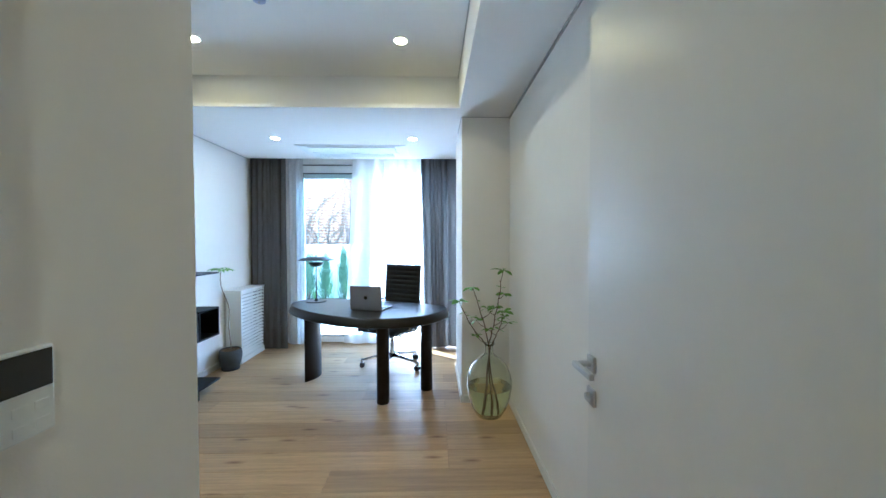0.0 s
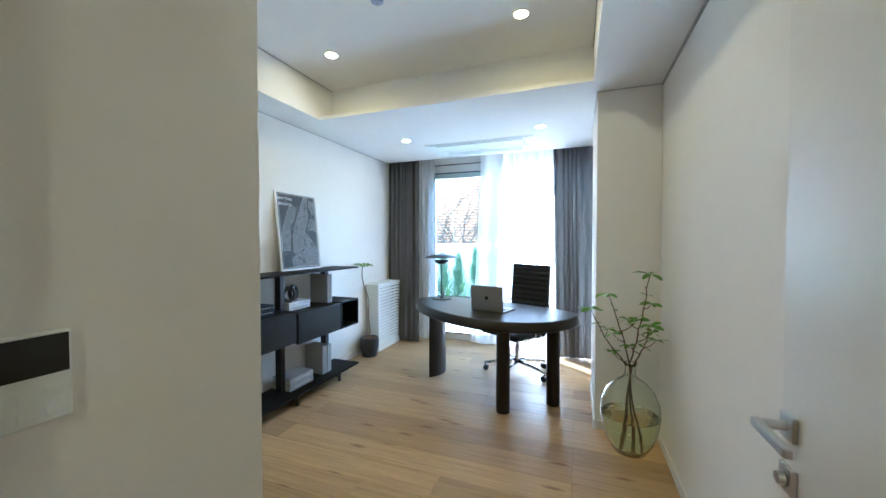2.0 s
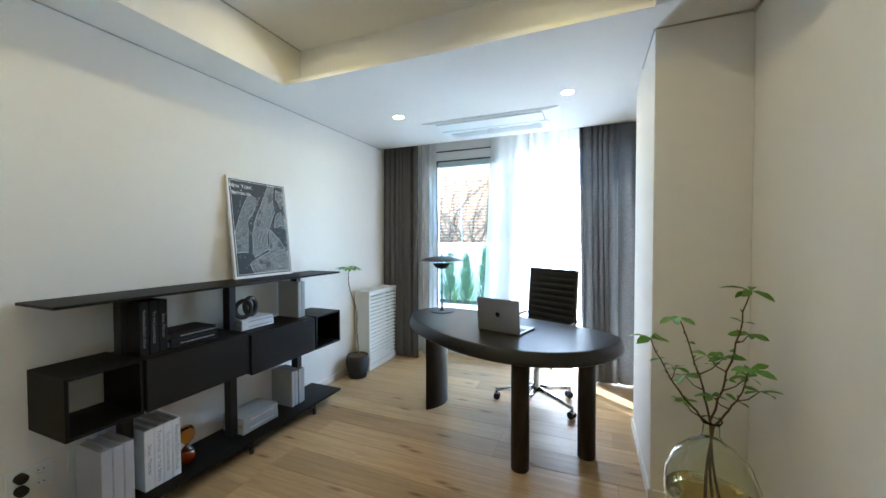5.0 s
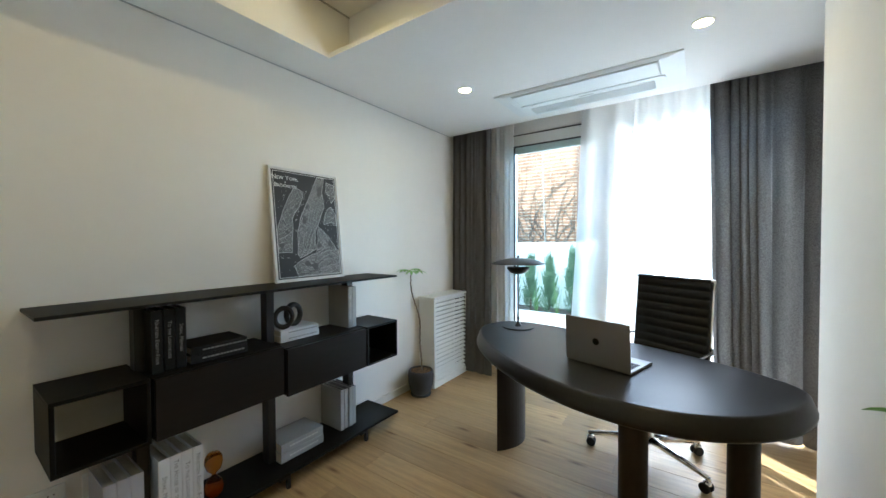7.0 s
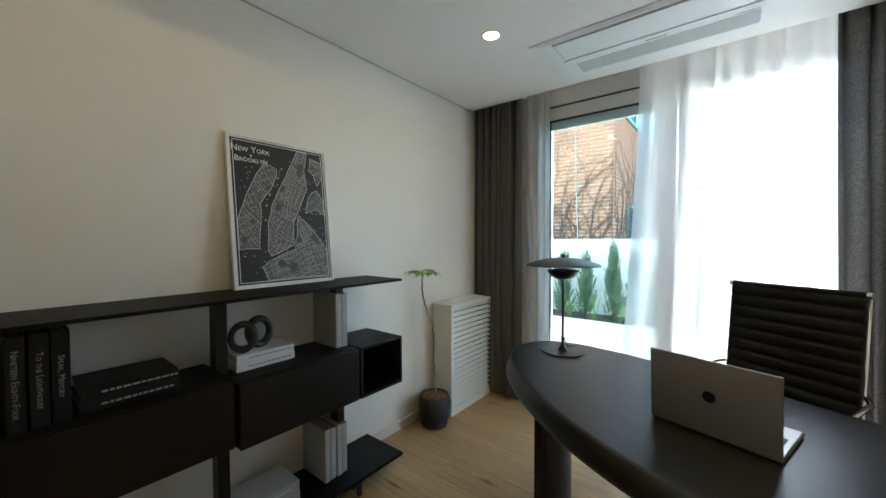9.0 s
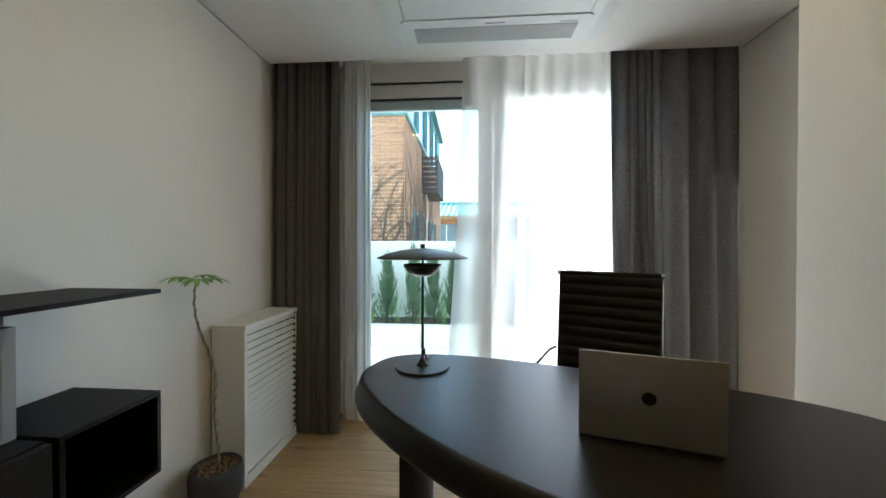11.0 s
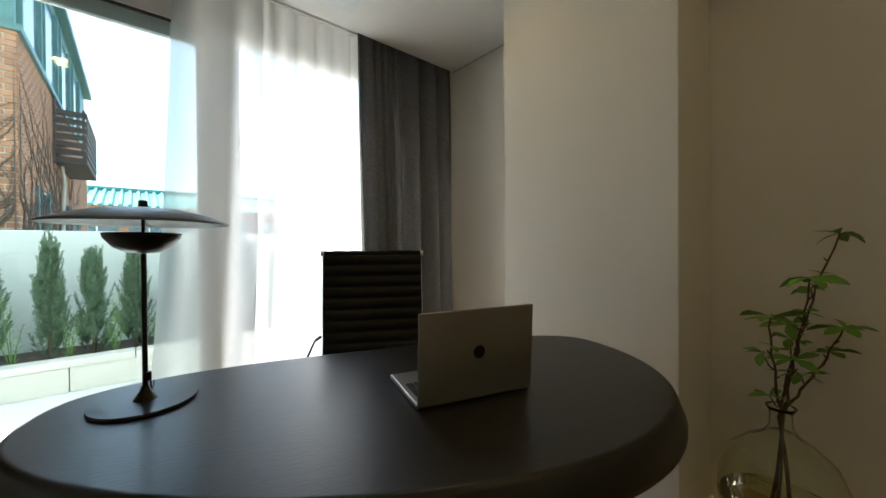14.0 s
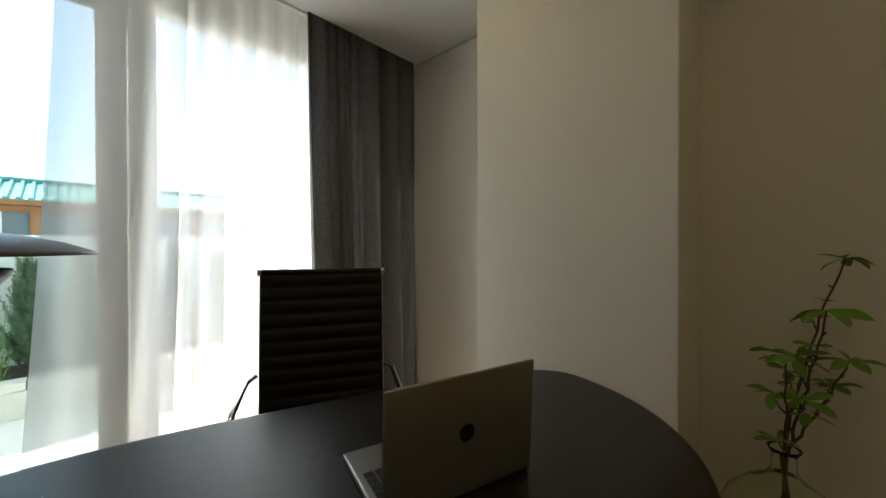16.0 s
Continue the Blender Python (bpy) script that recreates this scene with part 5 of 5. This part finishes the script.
for k in range(6):
    part("slat", bx(BX + 0.40, BX + 0.425, 11.5, 13.6, 2.76 + k * 0.135, 2.855 + k * 0.135), M_DARKWOOD, bal)
    part("slat", bx(BX + 0.03, BX + 0.40, 11.49, 11.515, 2.76 + k * 0.135, 2.855 + k * 0.135), M_DARKWOOD, bal)
for y in (11.5, 12.2, 12.9, 13.55):
    part("post", bx(BX + 0.36, BX + 0.40, y, y + 0.05, 2.72, 3.58), M_DARKWOOD, bal)
part("post", bx(BX, BX + 0.04, 11.44, 11.56, 2.60, 3.80), M_DARKWOOD, bal)
part("drain_pipe", tube(bmesh.new(), [(BX + 0.05, 12.0, 2.7), (BX + 0.08, 12.0, 2.3), (BX + 0.05, 12.1, 1.9), (BX + 0.05, 12.1, -1.0)], 0.03, 8), M_STONE, house, "pale drain pipe", smooth=True)
part("cable", tube(bmesh.new(), [(-2.95, BY - 0.03, 3.7), (-2.93, BY - 0.03, 2.4), (-2.86, BY - 0.03, 0.5)], 0.009, 6), M_STONE, house, "thin pale cable")


def vines(seed, front):
    r = random.Random(seed)
    bm = bmesh.new()
    for _ in range(56):
        u, z = r.uniform(0.05, 1.7) if front else r.uniform(0.05, 4.5), r.uniform(0.6, 1.2)
        pts, a = [], r.uniform(1.1, 2.0)
        for i in range(r.randint(10, 22)):
            off = 0.015 + 0.01 * r.random()
            pts.append((BX - u, BY - off, z) if front else (BX + off, BY + u, z))
            a += r.uniform(-0.45, 0.45)
            a = min(2.6, max(0.5, a))
            u, z = u + math.cos(a) * 0.15 * (1 if front else 2), z + math.sin(a) * 0.15
            u = max(0.02, u)
            if z > 3.6:
                break
        if len(pts) > 3:
            tube(bm, pts, [0.011 * (1 - 0.75 * i / len(pts)) for i in range(len(pts))], 5)
    return bm


tagged(part("vine", vines(3, True), M_VINE, house, "bare brown climbing vines"), kind="stuff")
tagged(part("vine", vines(4, False), M_VINE, house, "bare brown climbing vines"), kind="stuff")

# ---- far house with the green tiled roof ----
far = thing("tiled_house", pose(0, 0, 0), "distant house with a green glazed tile roof", "house")
part("wall", bx(-6, 9, 27, 34, -3, 3.0), M_ORANGE, far, "reddish brown wall")
part("fascia", bx(-6.4, 9.4, 26.4, 26.6, 3.0, 3.25), M_ORANGE, far, "orange timber fascia")
bm = bmesh.new()
vs4 = [bm.verts.new(p) for p in ((-6.5, 26.3, 3.22), (9.5, 26.3, 3.22), (9.5, 30.5, 4.45), (-6.5, 30.5, 4.45), (-6.5, 34, 3.2), (9.5, 34, 3.2))]
bm.faces.new(vs4[:4])
bm.faces.new((vs4[3], vs4[2], vs4[5], vs4[4]))
part("roof", bm, M_TILE, far, "green glazed tile roof")
bm = bmesh.new()
for i in range(44):
    x = -6.4 + i * 0.36
    tube(bm, [(x, 26.28, 3.24), (x, 30.5, 4.48)], 0.09, 6)
tagged(part("tile_ridges", bm, M_TILE, far), kind="stuff")
part("ridge", tube(bmesh.new(), [(-6.5, 30.5, 4.52), (9.5, 30.5, 4.52)], 0.16, 8), M_TILE, far)
for i in range(7):
    w = part("window", bx(-5.4 + i * 2.0, -3.8 + i * 2.0, 26.94, 27.0, 1.2, 2.7), M_WINDK, far)
    part("window_frame", bx(-4.63 + i * 2.0, -4.57 + i * 2.0, 26.9, 26.95, 1.2, 2.7), M_FRAME, w)

# ---- floor boards ----
base = bx(XW - 0.15, XE + 0.15, -0.02, YN, -0.05, -0.0025)
box(base, -1.35, 1.35, -2.55, -0.02, -0.05, -0.0025)
sub = structure("floor", base, M_JOINT, "brushed oak plank floor with knots")
PW = 0.19
rng = random.Random(12)
plank_mesh = {}


def plank(length):
    key = round(length, 3)
    if key not in plank_mesh:
        bm = bmesh.new()
        c, g = 0.0012, 0.0007
        x0, x1, y0, y1 = g, length - g, g, PW - g
        a = [bm.verts.new(p) for p in ((x0, y0, -0.004), (x1, y0, -0.004), (x1, y1, -0.004), (x0, y1, -0.004))]
        b = [bm.verts.new(p) for p in ((x0, y0, -c * 0.6), (x1, y0, -c * 0.6), (x1, y1, -c * 0.6), (x0, y1, -c * 0.6))]
        t = [bm.verts.new(p) for p in ((x0 + c, y0 + c, 0), (x1 - c, y0 + c, 0), (x1 - c, y1 - c, 0), (x0 + c, y1 - c, 0))]
        for lo, hi in ((a, b), (b, t)):
            for i in range(4):
                bm.faces.new((lo[i], lo[(i + 1) % 4], hi[(i + 1) % 4], hi[i]))
        bm.faces.new(t)
        plank_mesh[key] = mesh_of(bm, "plank", M_FLOOR)
    return plank_mesh[key]


row = 0
yy = -2.4
while yy < YN - 0.01:
    start = XW if yy > -0.1 else -1.35
    x = start
    end = XE if yy > -0.1 else 1.35
    first = rng.choice((0.5, 0.9, 1.3, 1.7))
    while x < end - 0.02:
        L = min(first if x == start else 1.9, end - x)
        if end - x - L < 0.25:
            L = end - x
        ob = new("plank", plank(L))
        ob.parent = sub
        ob.location = (x, yy, 0)
        x += L
    yy += PW
    row += 1

# ---- bricks of the neighbouring house ----
BL, BH, BG = 0.202, 0.060, 0.014
bm = bx(0, BL, 0, 0.02, 0, BH)
brick_mesh = mesh_of(bm, "brick", M_BRICK)
wall_b = [o for o in house.children if o.name.startswith("wall")][0]
z, r = 0.55, 0
while z < 3.68:
    for i in range(7):
        x = BX - 0.0005 - BL - i * (BL + BG) - (0.108 if r % 2 else 0)
        ob = new("brick", brick_mesh)
        ob.parent = wall_b
        ob.location = (x, BY - 0.006, z)
    if r % 2:
        ob = new("brick", brick_mesh)
        ob.parent = wall_b
        ob.location, ob.scale = (BX - 0.0945, BY - 0.006, z), (0.465, 1, 1)
    z += BH + BG
    r += 1
v, f = [], []


def solid(x0, x1, y0, y1, z0, z1):
    b = len(v)
    v.extend([(x0, y0, z0), (x1, y0, z0), (x1, y1, z0), (x0, y1, z0), (x0, y0, z1), (x1, y0, z1), (x1, y1, z1), (x0, y1, z1)])
    f.extend([(b, b + 1, b + 5, b + 4), (b + 1, b + 2, b + 6, b + 5), (b + 2, b + 3, b + 7, b + 6), (b + 3, b, b + 4, b + 7), (b + 4, b + 5, b + 6, b + 7)])


z, r = 0.55, 0
while z < 3.68:
    y = BY + 0.015 - (0.108 if r % 2 else 0)
    while y < 17.2:
        if not any(y0 - 0.12 < y < y0 + 0.9 and z < 2.02 for y0 in (10.1, 12.3, 14.3)):
            solid(BX - 0.02, BX + 0.006, max(y, BY + 0.014), y + BL, z, z + BH)
        y += BL + BG
    x = BX - 1.62
    while x > -6.0:
        solid(x - BL, x, BY - 0.006, BY + 0.014, z, z + BH)
        x -= BL + BG
    z += BH + BG
    r += 1
me = bpy.data.meshes.new("bricks")
me.from_pydata(v, [], f)
me.materials.append(M_BRICK)
ob = new("bricks", me)
ob.parent = wall_b
tagged(ob, kind="stuff")
